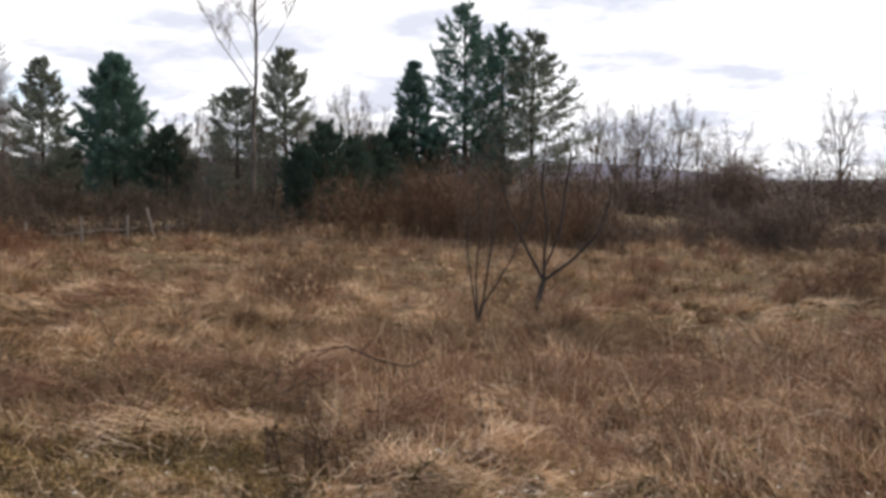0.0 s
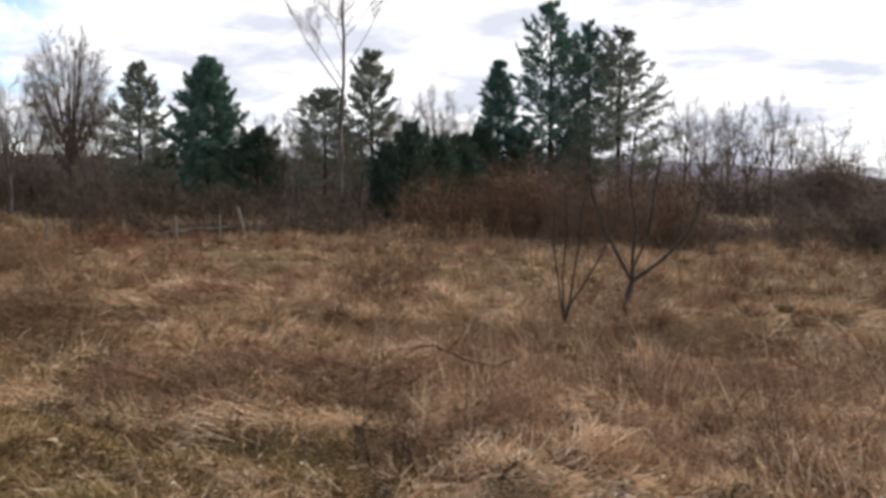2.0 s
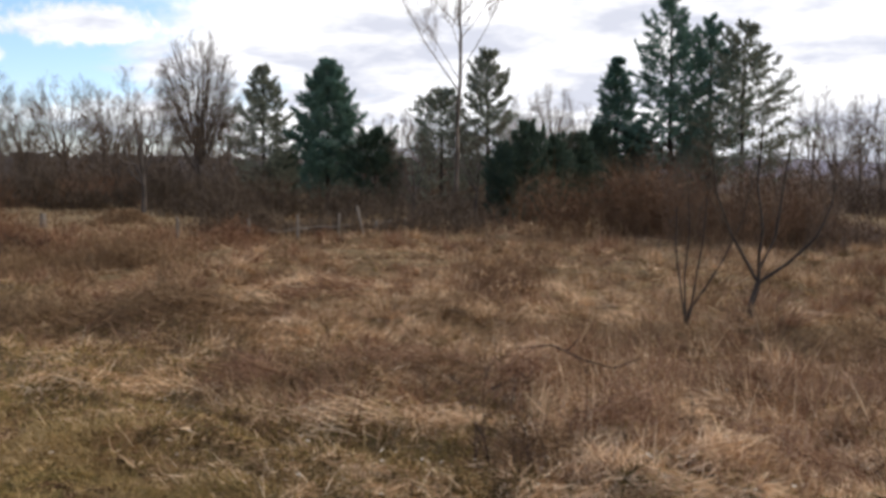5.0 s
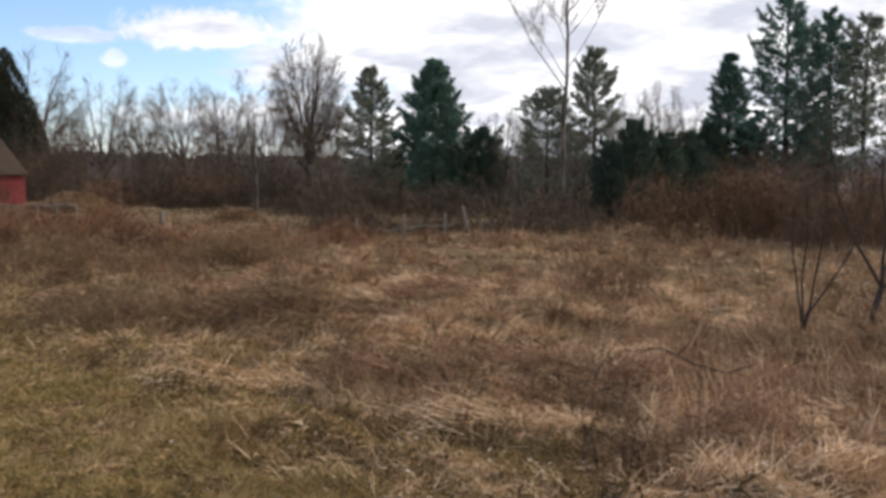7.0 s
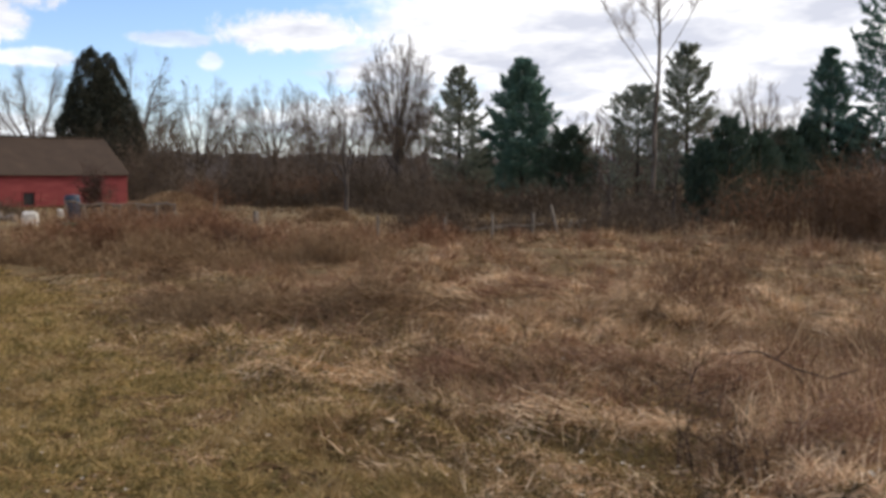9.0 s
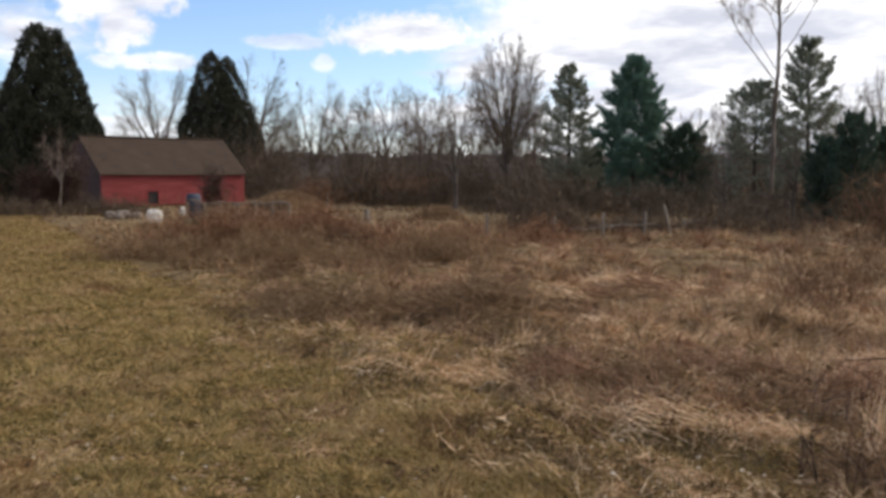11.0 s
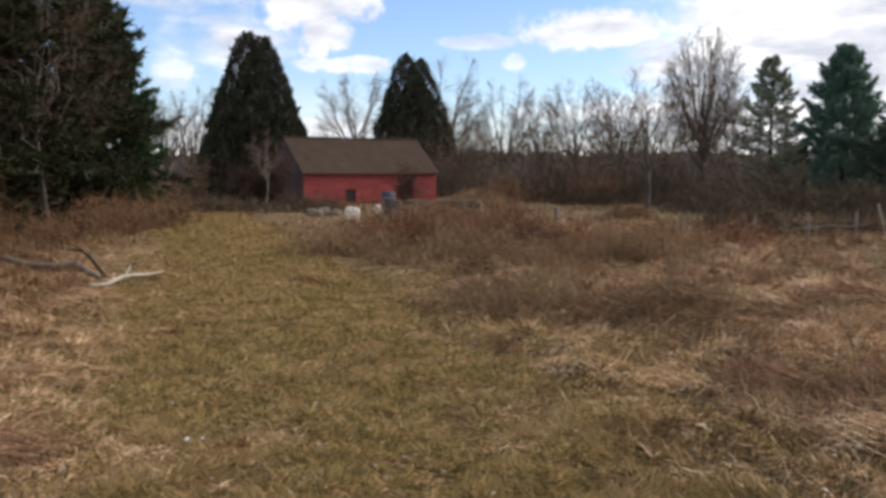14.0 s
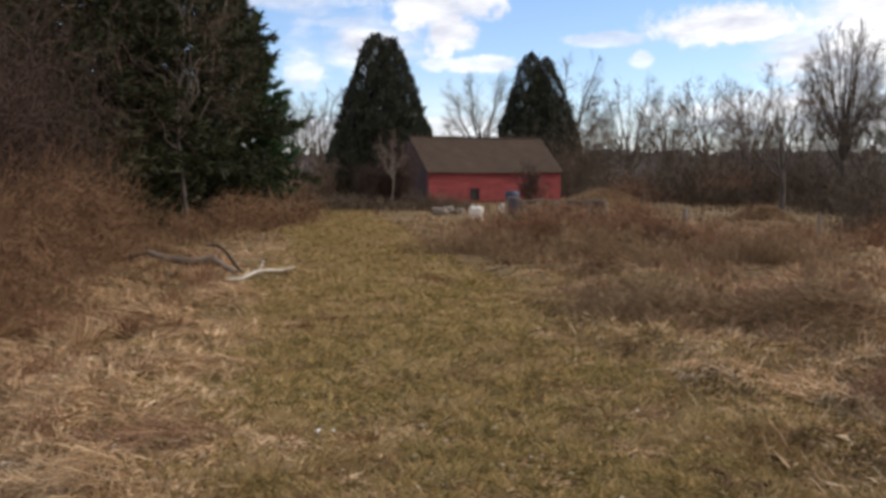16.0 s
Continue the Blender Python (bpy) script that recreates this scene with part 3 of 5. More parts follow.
for pick, label, material in ((dull, "ragged olive turf at the path's edge", M_TURF), (~dull, "ragged straw-coloured turf at the path's edge", M_TURF_DRY)):
    xx, yy, dd = sift(pick, x, y, d)
    n = len(xx)
    a, lean = rng.uniform(0, 2 * np.pi, n), rng.uniform(0.2, 3.0, n)
    v, f = slivers(np.stack([xx, yy, ground_z(xx, yy)], 1), np.stack([np.cos(a) * lean, np.sin(a) * lean, np.ones(n)], 1), rng.uniform(0.03, 0.11, n), 0.003 + 0.0011 * dd)
    tagged(mesh_object("edge_grass", make_mesh("edge_grass", v, f), material), label, "grass", kind="stuff")


# low green weeds in a broken strip between the path and the meadow
x, y, d, c = clumped(7000, 15, 3.8, 24, 0.045, -34, 64)
o = path_offset(x, y)
x, y, d, c = sift((o > 0.95) & (o < 3.4) & (0.5 * vnoise(x, y, 0.7, 71) + 0.5 * vnoise(x, y, 0.2, 72) > 0.40 + 0.08 * np.maximum(o - 1.2, 0)), x, y, d, c)
n = len(x)
grass_object("low_weeds", "dark olive green weeds at the path's edge", M_OLIVE, x, y, rng.uniform(0.05, 0.13, n), rng.uniform(0.2, 2.0, n), 0.003 + 0.001 * d, rng.uniform(0, 0.3, n), "weeds")


# ---- bare trees ----
class Wood:
    """Collects tapered pieces: the trunk, each limb by itself, and all finer shoots as one crown."""

    def __init__(self):
        self.trunk, self.limbs, self.crown = [], [], []

    def objects(self, parent, mats):
        for name, pieces, material, sides in (("trunk", self.trunk, mats[0], 8), *(("limb", l, mats[1], 4) for l in self.limbs), ("crown", self.crown, mats[2], 3)):
            if not pieces:
                continue
            a = np.array(pieces)
            if name == "crown":
                v, f = slivers(a[:, :3], a[:, 3:6] - a[:, :3], np.linalg.norm(a[:, 3:6] - a[:, :3], axis=1) * 1.25, (a[:, 6] + a[:, 7]) * 1.25)
            else:
                v, f = tubes(a[:, :3], a[:, 3:6], a[:, 6], a[:, 7], sides)
            ob = mesh_object(name, make_mesh(name, v, f), material, parent, smooth=name != "crown")
            if name == "crown":
                tagged(ob, "fine leafless twigs", kind="stuff")


def branch(w, into, p, d, length, r, depth, rnd, spec):
    """One wandering shoot with side shoots."""
    steps = spec["steps"][min(depth, 3)]
    for i in range(steps):
        f0, f1 = i / steps, (i + 1) / steps
        d = (d + Vector((rnd.gauss(0, 1), rnd.gauss(0, 1), rnd.gauss(0, 1))) * spec["wander"] + Vector((0, 0, spec["lift"]))).normalized()
        q = p + d * (length / steps)
        r0, r1 = r * (1 - 0.75 * f0), r * (1 - 0.75 * f1)
        into.append((*p, *q, r0, r1))
        if depth < spec["depth"] and f1 > spec["bare"][min(depth, 3)]:
            for _ in range(spec["kids"][min(depth, 3)]):
                if rnd.random() > spec["chance"]:
                    continue
                side = Vector((rnd.gauss(0, 1), rnd.gauss(0, 1), rnd.gauss(0, 0.6)))
                side = (side - d * side.dot(d)).normalized()
                spread = radians(rnd.uniform(*spec["angle"]))
                e = d * math.cos(spread) + side * math.sin(spread)
                k = length * rnd.uniform(*spec["ratio"]) * (1.15 - 0.55 * f1)
                if depth == 0:
                    w.limbs.append([])
                branch(w, w.limbs[-1] if depth == 0 else w.crown, q, e, k, max(r1 * spec.get("thin", 0.62), spec["fine"]), depth + 1, rnd, spec)
        p = q


def forked(name, stems, radius, seed, mats, fine=0.0016, twig=0.7):
    """A small tree drawn stem by stem: each is a run of points, with twigs along its upper part."""
    rnd = random.Random(seed)
    w, e = Wood(), empty(name)
    spec = dict(steps=(5, 5, 4, 3), wander=0.09, lift=0.05, depth=4, bare=(0, 0.1, 0.1, 0.1), kids=(2, 2, 2, 1), chance=0.75, angle=(18, 48), ratio=(0.4, 0.65), fine=fine)
    for n, pts in enumerate(stems):
        run, r = [], radius if n == 0 else radius * 0.62
        for k, (a, b) in enumerate(zip(pts, pts[1:])):
            a, b = Vector(a), Vector(b)
            r0, r1 = r * (1 - 0.8 * k / len(pts)), r * (1 - 0.8 * (k + 1) / len(pts))
            if n == 0:
                r0, r1 = r * (1.15 - 0.3 * k / len(pts)), r * (1.15 - 0.3 * (k + 1) / len(pts))
            run.append((*a, *b, r0, r1))
            if n and k:
                for _ in range(12):
                    q = a.lerp(b, rnd.random())
                    side = Vector((rnd.gauss(0, 1), rnd.gauss(0, 1), 0.8)).normalized()
                    branch(w, w.crown, q, ((b - a).normalized() + side * 0.6).normalized(), twig * rnd.uniform(0.5, 1.2), r1 * 0.3, 2, rnd, spec)
        if n == 0:
            w.trunk = run
        else:
            w.limbs.append(run)
    w.objects(e, mats)
    e["tall"] = 1.0
    return e


def stand(ob, az, dist, height=None, turn=0, first=False, wide=1.0):
    """Puts a thing (or a copy) on the ground, scaled to a height."""
    x, y = polar(az, dist)
    s = height / ob["tall"] if height else 1.0
    m = Matrix.Translation((x, y, float(ground_z(x, y)))) @ Matrix.Rotation(radians(turn), 4, "Z") @ Matrix.Diagonal((s * wide, s * wide, s, 1))
    if first:
        ob.matrix_world = m
        return ob
    c = copy_thing(ob, Matrix.Identity(4))
    c.matrix_world = m
    return c


# ---- conifers ----
def whorled(name, height, spread, seed, needles=M_PINE, bark=M_DARK_BARK, whorls=18, per=6, peak=0.35, shape=0.8, rise=(0.0, 1.1), curl=0.25, gaps=0.1, low=0.05, tuft=0.25, side=6, wide=0.05, bare=0.25, ragged=0.25, k=9, lift=0.55):
    """A conifer of stacked whorls: limbs with flat side branchlets, each carrying tufts of needles; the trunk shows between the layers."""
    r = np.random.default_rng(seed)
    whorls = int(whorls * 1.25)
    e = empty(name)
    e["tall"] = height
    n = 14
    zs = np.linspace(-0.1, height * 0.98, n)
    cx, cy = np.cumsum(r.normal(0, 0.010 * height / 8, n)), np.cumsum(r.normal(0, 0.010 * height / 8, n))
    rad = 0.015 * height * np.clip(1 - zs / height, 0, 1) ** 0.8 + 0.008
    pts = np.stack([cx, cy, zs], 1)
    stem = tubes(pts[:-1], pts[1:], rad[:-1], rad[1:], 8)
    a, b, ra, rb, roots, dirs = [], [], [], [], [], []
    for i in range(whorls):
        f0 = low + (1 - low) * (i + 0.5 * r.uniform(-0.5, 0.5)) / whorls
        bias, strength = r.uniform(0, 2 * np.pi), r.uniform(0, ragged)
        for j in range(per if f0 < 0.85 else max(4, per - 2)):
            if r.random() < gaps:
                continue
            f = min(0.985, f0 + r.normal(0, 0.3) / whorls)
            env = 0.72 + 0.28 * (f - low) / (peak - low) if f < peak else ((1 - f) / (1 - peak)) ** shape
            th = 2 * np.pi * (j + r.uniform(-0.3, 0.3)) / per + i * 1.1
            L = spread * (env * (1 - 0.2 * max(0.0, f - 0.75) / 0.25) * r.uniform(0.75, 1.12) * (1 + strength * math.cos(th - bias)) + 0.05)
            z = f * height
            base = np.array([np.interp(z, zs, cx), np.interp(z, zs, cy), z])
            up = rise[0] + (rise[1] - rise[0]) * f ** 1.6 + r.normal(0, 0.08)
            h = np.array([math.cos(th), math.sin(th), 0.0])
            t = np.array([-h[1], h[0], 0.0])
            s = np.linspace(0, 1, 5)
            line = base + np.outer(s, h) * L + np.outer(L * (up * s + curl * s * s), (0, 0, 1)) + np.outer(s * s * r.normal(0, 0.08) * L, t)
            thick = (0.010 * height / 8) * (0.4 + L / spread)
            for m in range(4):
                a.append(line[m]), b.append(line[m + 1]), ra.append(thick * (1.1 - s[m])), rb.append(thick * (1.1 - s[m + 1]))
            dens = max(2, int(round(side * (0.45 + 0.55 * L / spread))))
            for m in range(2 * dens):
                g = bare + (1 - bare) * (m + r.random()) / (2 * dens)
                p = np.array([np.interp(g, s, line[:, c]) for c in range(3)])
                out = h * r.uniform(0.5, 1.0) + t * (1 if m % 2 else -1) * r.uniform(0.4, 1.0) + np.array([0, 0, up * 0.6 + curl * g + r.normal(0.05, 0.3)])
                out /= np.linalg.norm(out)
                ln = (0.36 * L * (1.1 - g) + 0.09 * spread) * r.uniform(0.6, 1.2)
                for q in (0.35, 0.7, 1.0):
                    roots.append(p + out * ln * q + r.normal(0, 0.02, 3)), dirs.append(out + np.array([0, 0, lift]))
            for q in (0.8, 0.92, 1.0):
                roots.append(base + (line[-1] - base) * q), dirs.append(h + np.array([0, 0, lift + up]))
    for _ in range(14):
        roots.append(pts[-1] + np.array([r.normal(0, 0.03), r.normal(0, 0.03), r.uniform(-0.12, 0.005) * height * 0.5])), dirs.append([r.normal(0, 0.6), r.normal(0, 0.6), 1.6])
    v, f = tubes(a, b, ra, rb, 3)
    mesh_object("trunk", make_mesh("trunk", np.concatenate([stem[0], v]), np.concatenate([stem[1], f + len(stem[0])])), bark, e, smooth=True)
    R = np.repeat(np.array(roots), k, 0)
    D = unit(np.repeat(unit(np.array(dirs, float)), k, 0) + r.normal(size=(len(R), 3)) * 0.5)
    v, f = slivers(R, D, tuft * r.uniform(0.7, 1.4, len(R)), wide)
    mesh_object("crown", make_mesh("crown", v, f), needles, e)
    return e


def arborvitae(name, height, spread, seed, needles, heads, lobes=80, sprays=130, blade=0.4, shape=0.5):
    """A broad cone made of upright flame-shaped lobes of flat sprays; heads are (x, y, height share, width share)."""
    r = np.random.default_rng(seed)
    e = empty(name)
    e["tall"] = height
    stem = tubes([[px * spread, py * spread, -0.1] for px, py, h, w in heads], [[px * spread, py * spread, height * h * 0.9] for px, py, h, w in heads], [0.02 * height] * len(heads), [0.02] * len(heads), 8)
    roots, dirs, size = [], [], []
    for px, py, hh, ww in heads:
        for i in range(lobes):
            f = ((i + r.random()) / lobes) ** 1.15 * 0.97
            th = i * 2.39996 + r.normal(0, 0.25)
            env = spread * ww * (1 - f) ** (shape + 0.22 * f) * min(1.0, 0.82 + f * 1.2)
            lw = spread * (0.035 + 0.25 * (1 - f)) * r.uniform(0.75, 1.2)
            lh = height * r.uniform(0.09, 0.15) * (1.1 - 0.5 * f)
            c = np.array([px * spread * (1 - 0.3 * f) + math.cos(th) * max(0.0, env - lw * 0.8), py * spread + math.sin(th) * max(0.0, env - lw * 0.8), f * height * hh])
            n = int(sprays * (0.5 + 0.7 * (1 - f)))
            u = r.normal(size=(n, 3))
            u = unit(u + np.array([math.cos(th), math.sin(th), 0.2]) * 0.6)
            u[:, 2] = np.abs(u[:, 2]) * 1.2 - 0.35
            w = lw * np.sqrt(np.clip(1 - 0.75 * np.maximum(u[:, 2], 0), 0.1, 1))
            P = c + np.stack([u[:, 0] * w, u[:, 1] * w, u[:, 2] * lh], 1)
            P[:, 2] = np.clip(P[:, 2], 0.05, height * hh)
            roots.append(P), dirs.append(u * (0.8, 0.8, 0.3) + np.array([0, 0, 0.9])), size.append(np.full(n, 1.1 - 0.6 * f))
    mesh_object("trunk", make_mesh("trunk", *stem), M_DARK_BARK, e, smooth=True)
    roots, dirs, size = np.concatenate(roots), np.concatenate(dirs), np.concatenate(size)
    k = 3
    R = np.repeat(roots, k, 0) + r.normal(size=(len(roots) * k, 3)) * 0.10
    D = unit(np.repeat(dirs, k, 0) + r.normal(size=(len(R), 3)) * 0.4)
    S = np.repeat(size, k) * r.uniform(0.6, 1.3, len(R)) * blade
    v, t = slivers(R, D, S, S * 0.42)
    mesh_object("crown", make_mesh("crown", v, t), needles, e)
    return e


G_PINES = "white pines behind the meadow"
tagged(stand(whorled("pine_tree", 7.7, 1.75, 3, whorls=19, per=7, peak=0.42, shape=0.78, rise=(0.05, 1.1), gaps=0.04, side=7, low=0.1), 19.45, 48, 7.5, first=True), "full blue-green white pine with a dense pointed crown", "pine tree", G_PINES)
tagged(stand(whorled("pine_tree", 7.4, 1.75, 5, needles=M_PINE_GREY, whorls=18, per=6, peak=0.36, shape=0.85, rise=(-0.12, 0.9), gaps=0.08, tuft=0.21, wide=0.042, side=5, low=0.12), 23.3, 50, 7.4, first=True), "thin grey-green pine with brown bare lower limbs", "pine tree", G_PINES)
tagged(stand(whorled("pine_tree", 7.7, 1.5, 8, whorls=18, tuft=0.22, wide=0.045, per=6, peak=0.3, shape=0.85, rise=(0.0, 1.0), gaps=0.08, side=6, low=0.15), 1.75, 48, 7.6, first=True), "slim dark blue-green pine beside taller pines", "pine tree", G_PINES)
tagged(stand(whorled("pine_tree", 10.0, 2.3, 9, whorls=21, tuft=0.21, wide=0.042, per=6, peak=0.35, shape=0.75, rise=(-0.08, 0.8), gaps=0.15, side=6, low=0.2, ragged=0.4), -1.35, 46, 10.0, first=True), "tallest dark pine with open layered limbs", "pine tree", G_PINES)
tagged(stand(whorled("pine_tree", 9.0, 1.95, 12, whorls=19, tuft=0.21, wide=0.04, per=5, peak=0.4, shape=0.75, rise=(-0.05, 0.9), gaps=0.16, side=6, low=0.22, ragged=0.4), -3.6, 47, 9.1, first=True), "tall open-crowned pine with gaps between limbs", "pine tree", G_PINES)
tagged(stand(whorled("pine_tree", 8.5, 2.5, 14, needles=M_PINE_GREY, whorls=18, tuft=0.21, wide=0.04, per=6, peak=0.3, shape=0.75, rise=(-0.12, 1.0), gaps=0.18, side=6, low=0.18, ragged=0.45), -5.5, 46, 8.6, first=True), "grey-green pine leaning out with drooping side limbs", "pine tree", G_PINES)
tagged(stand(whorled("pine_tree", 8.0, 1.75, 17, needles=M_PINE_GREY, whorls=18, tuft=0.21, wide=0.042, per=6, peak=0.3, shape=0.75, rise=(0.0, 1.2), gaps=0.2, side=5, low=0.15, ragged=0.4), 9.6, 47, 7.9, first=True), "thin ragged grey-green pine with a tufted top", "pine tree", G_PINES)
tagged(stand(whorled("pine_tree", 5.9, 2.05, 19, needles=M_PINE_GREY, whorls=15, tuft=0.21, wide=0.042, per=6, peak=0.3, shape=0.75, rise=(-0.05, 0.8), gaps=0.1, side=6), 12.5, 46, 5.9, first=True), "short broad grey-green pine behind a pale poplar", "pine tree", G_PINES)
cedar = whorled("cedar_tree", 4.0, 1.35, 21, needles=M_CEDAR, whorls=13, per=7, peak=0.4, shape=0.55, rise=(0.1, 0.9), gaps=0.1, side=6, low=0.05, tuft=0.2, wide=0.05, ragged=0.4, k=7)
tagged(stand(cedar, 16.6, 46, 3.9, first=True, wide=1.1), "low dark evergreen cedar bush at the wood's edge", "cedar tree", "cedars at the wood's edge")
for az, dist, h, turn, wide in ((8.7, 34, 2.8, 40, 0.75), (7.2, 33, 3.5, 130, 0.66), (5.6, 34, 3.0, 220, 0.7), (4.3, 37, 3.2, 300, 0.85), (2.9, 46, 4.0, 300, 0.9), (0.4, 47, 3.8, 190, 1.0), (-2.6, 47, 3.8, 10, 1.0), (22.0, 52, 3.0, 70, 1.1)):
    stand(cedar, az, dist, h, turn, wide=wide)

G_ARB = "arborvitae beside the barn"
tagged(stand(arborvitae("arborvitae", 11.3, 4.3, 31, M_ARBOR, ((-0.10, -0.08, 1.0, 0.86), (0.12, 0.1, 0.98, 0.86))), 54.1, 66, 11.3, first=True), "tall bronze-green two-headed arborvitae by a red barn", "arborvitae", G_ARB)
tagged(stand(arborvitae("arborvitae", 11.4, 4.2, 33, M_ARBOR, ((-0.10, -0.1, 1.0, 0.84), (0.12, 0.14, 0.965, 0.84)), lobes=75, sprays=115), 44.6, 76, 11.4, first=True), "dark narrow arborvitae standing behind a red barn", "arborvitae", G_ARB)

G_SPRUCE = "dark spruces beside the path"
SPRUCE = dict(needles=M_SPRUCE, whorls=28, per=9, peak=0.16, shape=0.85, rise=(-0.28, 0.7), curl=0.12, gaps=0.03, low=0.02, tuft=0.32, side=8, wide=0.085, bare=0.12, k=8, lift=0.1)
tagged(stand(whorled("spruce_tree", 15.0, 4.0, 41, **SPRUCE), 66.6, 36, 15.0, first=True), "big dark green spruce with dead grey limbs", "spruce tree", G_SPRUCE)
tagged(stand(whorled("spruce_tree", 15.0, 4.3, 43, **SPRUCE), 72.0, 30, 15.0, first=True), "big dark olive-green spruce over a thicket", "spruce tree", G_SPRUCE)
tagged(stand(whorled("spruce_tree", 14.0, 4.0, 47, **SPRUCE), 79.0, 26, 14.0, first=True), "dark spruce rising behind reddish thicket", "spruce tree", G_SPRUCE)
tagged(stand(whorled("pine_tree", 9.0, 2.3, 45, needles=M_SPRUCE_GREEN, whorls=22, per=8, peak=0.25, shape=0.75, rise=(-0.05, 0.9), gaps=0.03, side=7, tuft=0.3, wide=0.06), 62.9, 40, 8.8, first=True), "dark green pine beside big spruces", "pine tree", G_SPRUCE)


# ---- leafless trees ----
def crowned(name, height, radius, crown, seed, mats, trunk=0.22, limbs=16, low=0.30, mid=0.62, bend=0.7, twigs=6, crook=0.03, fine=0.007, twig=0.11, even=1.0, start=0.10):
    """A leafless tree drawn from its crown: limbs leave a short trunk and curve to points spread over an egg-shaped crown, with twigs on their outer half."""
    rnd = random.Random(seed)
    w, e = Wood(), empty(name)
    top = height * min(0.92, trunk + 0.45)
    sway, turn = 0.09 * crook * height, rnd.uniform(0, 6.28)

    def axis(z):
        return Vector((sway * (math.sin(z / height * 7 + turn) - math.sin(turn)), sway * (math.cos(z / height * 5 + turn) - math.cos(turn)), z))

    rings = [-0.1 + (top + 0.1) * k / 9 for k in range(10)]
    w.trunk = [(*axis(a), *axis(b), max(0.02, radius * (1.2 - 1.2 * max(a, 0) / top)), max(0.02, radius * (1.2 - 1.2 * b / top))) for a, b in zip(rings, rings[1:])]
    spec = dict(steps=(4, 4, 3, 3), wander=0.06 + 0.3 * crook, lift=0.02, depth=3, bare=(0, 0.1, 0.1, 0.1), kids=(2, 2, 2, 1), chance=0.64, angle=(18, 46), ratio=(0.45, 0.7), fine=fine)
    for i in range(limbs):
        u = 1 - (i + 0.5) / limbs
        th = i * 2.39996 + rnd.uniform(-0.35, 0.35)
        z1 = height * (low + (1 - low) * u ** (0.55 * even)) * rnd.uniform(0.91, 0.98)
        f = z1 / height
        out = crown * math.sqrt(max(0.02, 1 - ((f - mid) / (1.0 - mid if f > mid else mid - low + 0.28)) ** 2)) * rnd.uniform(0.72, 0.92)
        z0 = height * (trunk * rnd.uniform(0.75, 1.1) + start * rnd.random() + 0.12 * max(0.0, f - 0.6))
        tip = Vector((math.cos(th) * out, math.sin(th) * out, z1))
        limb, p, steps = [], axis(z0), 7
        r0 = radius * 0.42 * (0.6 + 0.6 * out / crown)
        for k in range(1, steps + 1):
            g = k / steps
            q = Vector((tip.x * g ** bend, tip.y * g ** bend, z0 + (z1 - z0) * g ** (1.7 - bend))) + Vector((rnd.gauss(0, crook), rnd.gauss(0, crook), rnd.gauss(0, crook))) * height * 0.12
            limb.append((*p, *q, r0 * (1 - 0.85 * (k - 1) / steps), r0 * (1 - 0.85 * g)))
            if g > 0.4:
                for _ in range(twigs):
                    o = q.lerp(p, rnd.random())
                    away = Vector((o.x, o.y, (o.z - mid * height) * 0.8)).normalized()
                    d = ((q - p).normalized() * 0.7 + away * 0.6 + Vector((rnd.gauss(0, 0.5), rnd.gauss(0, 0.5), rnd.gauss(0.15, 0.4)))).normalized()
                    half = (1 - mid) * height if o.z + d.z > mid * height else (mid - low + 0.28) * height
                    oo, dd = Vector((o.x / crown, o.y / crown, (o.z - mid * height) / half)), Vector((d.x / crown, d.y / crown, d.z / half))
                    bq, cq = oo.dot(dd), oo.dot(oo) - 1.0
                    room = (-bq + math.sqrt(max(0.0, bq * bq - dd.dot(dd) * cq))) / dd.dot(dd)
                    ln = min(height * twig * rnd.uniform(0.5, 1.15) * (1.3 - 0.7 * g), max(room * rnd.uniform(0.8, 1.0), 0.02 * height))
                    branch(w, w.crown, o, d, ln, fine * 1.5, 1, rnd, spec)
            p = q
        w.limbs.append(limb)
    w.objects(e, mats)
    e["tall"] = height
    return e


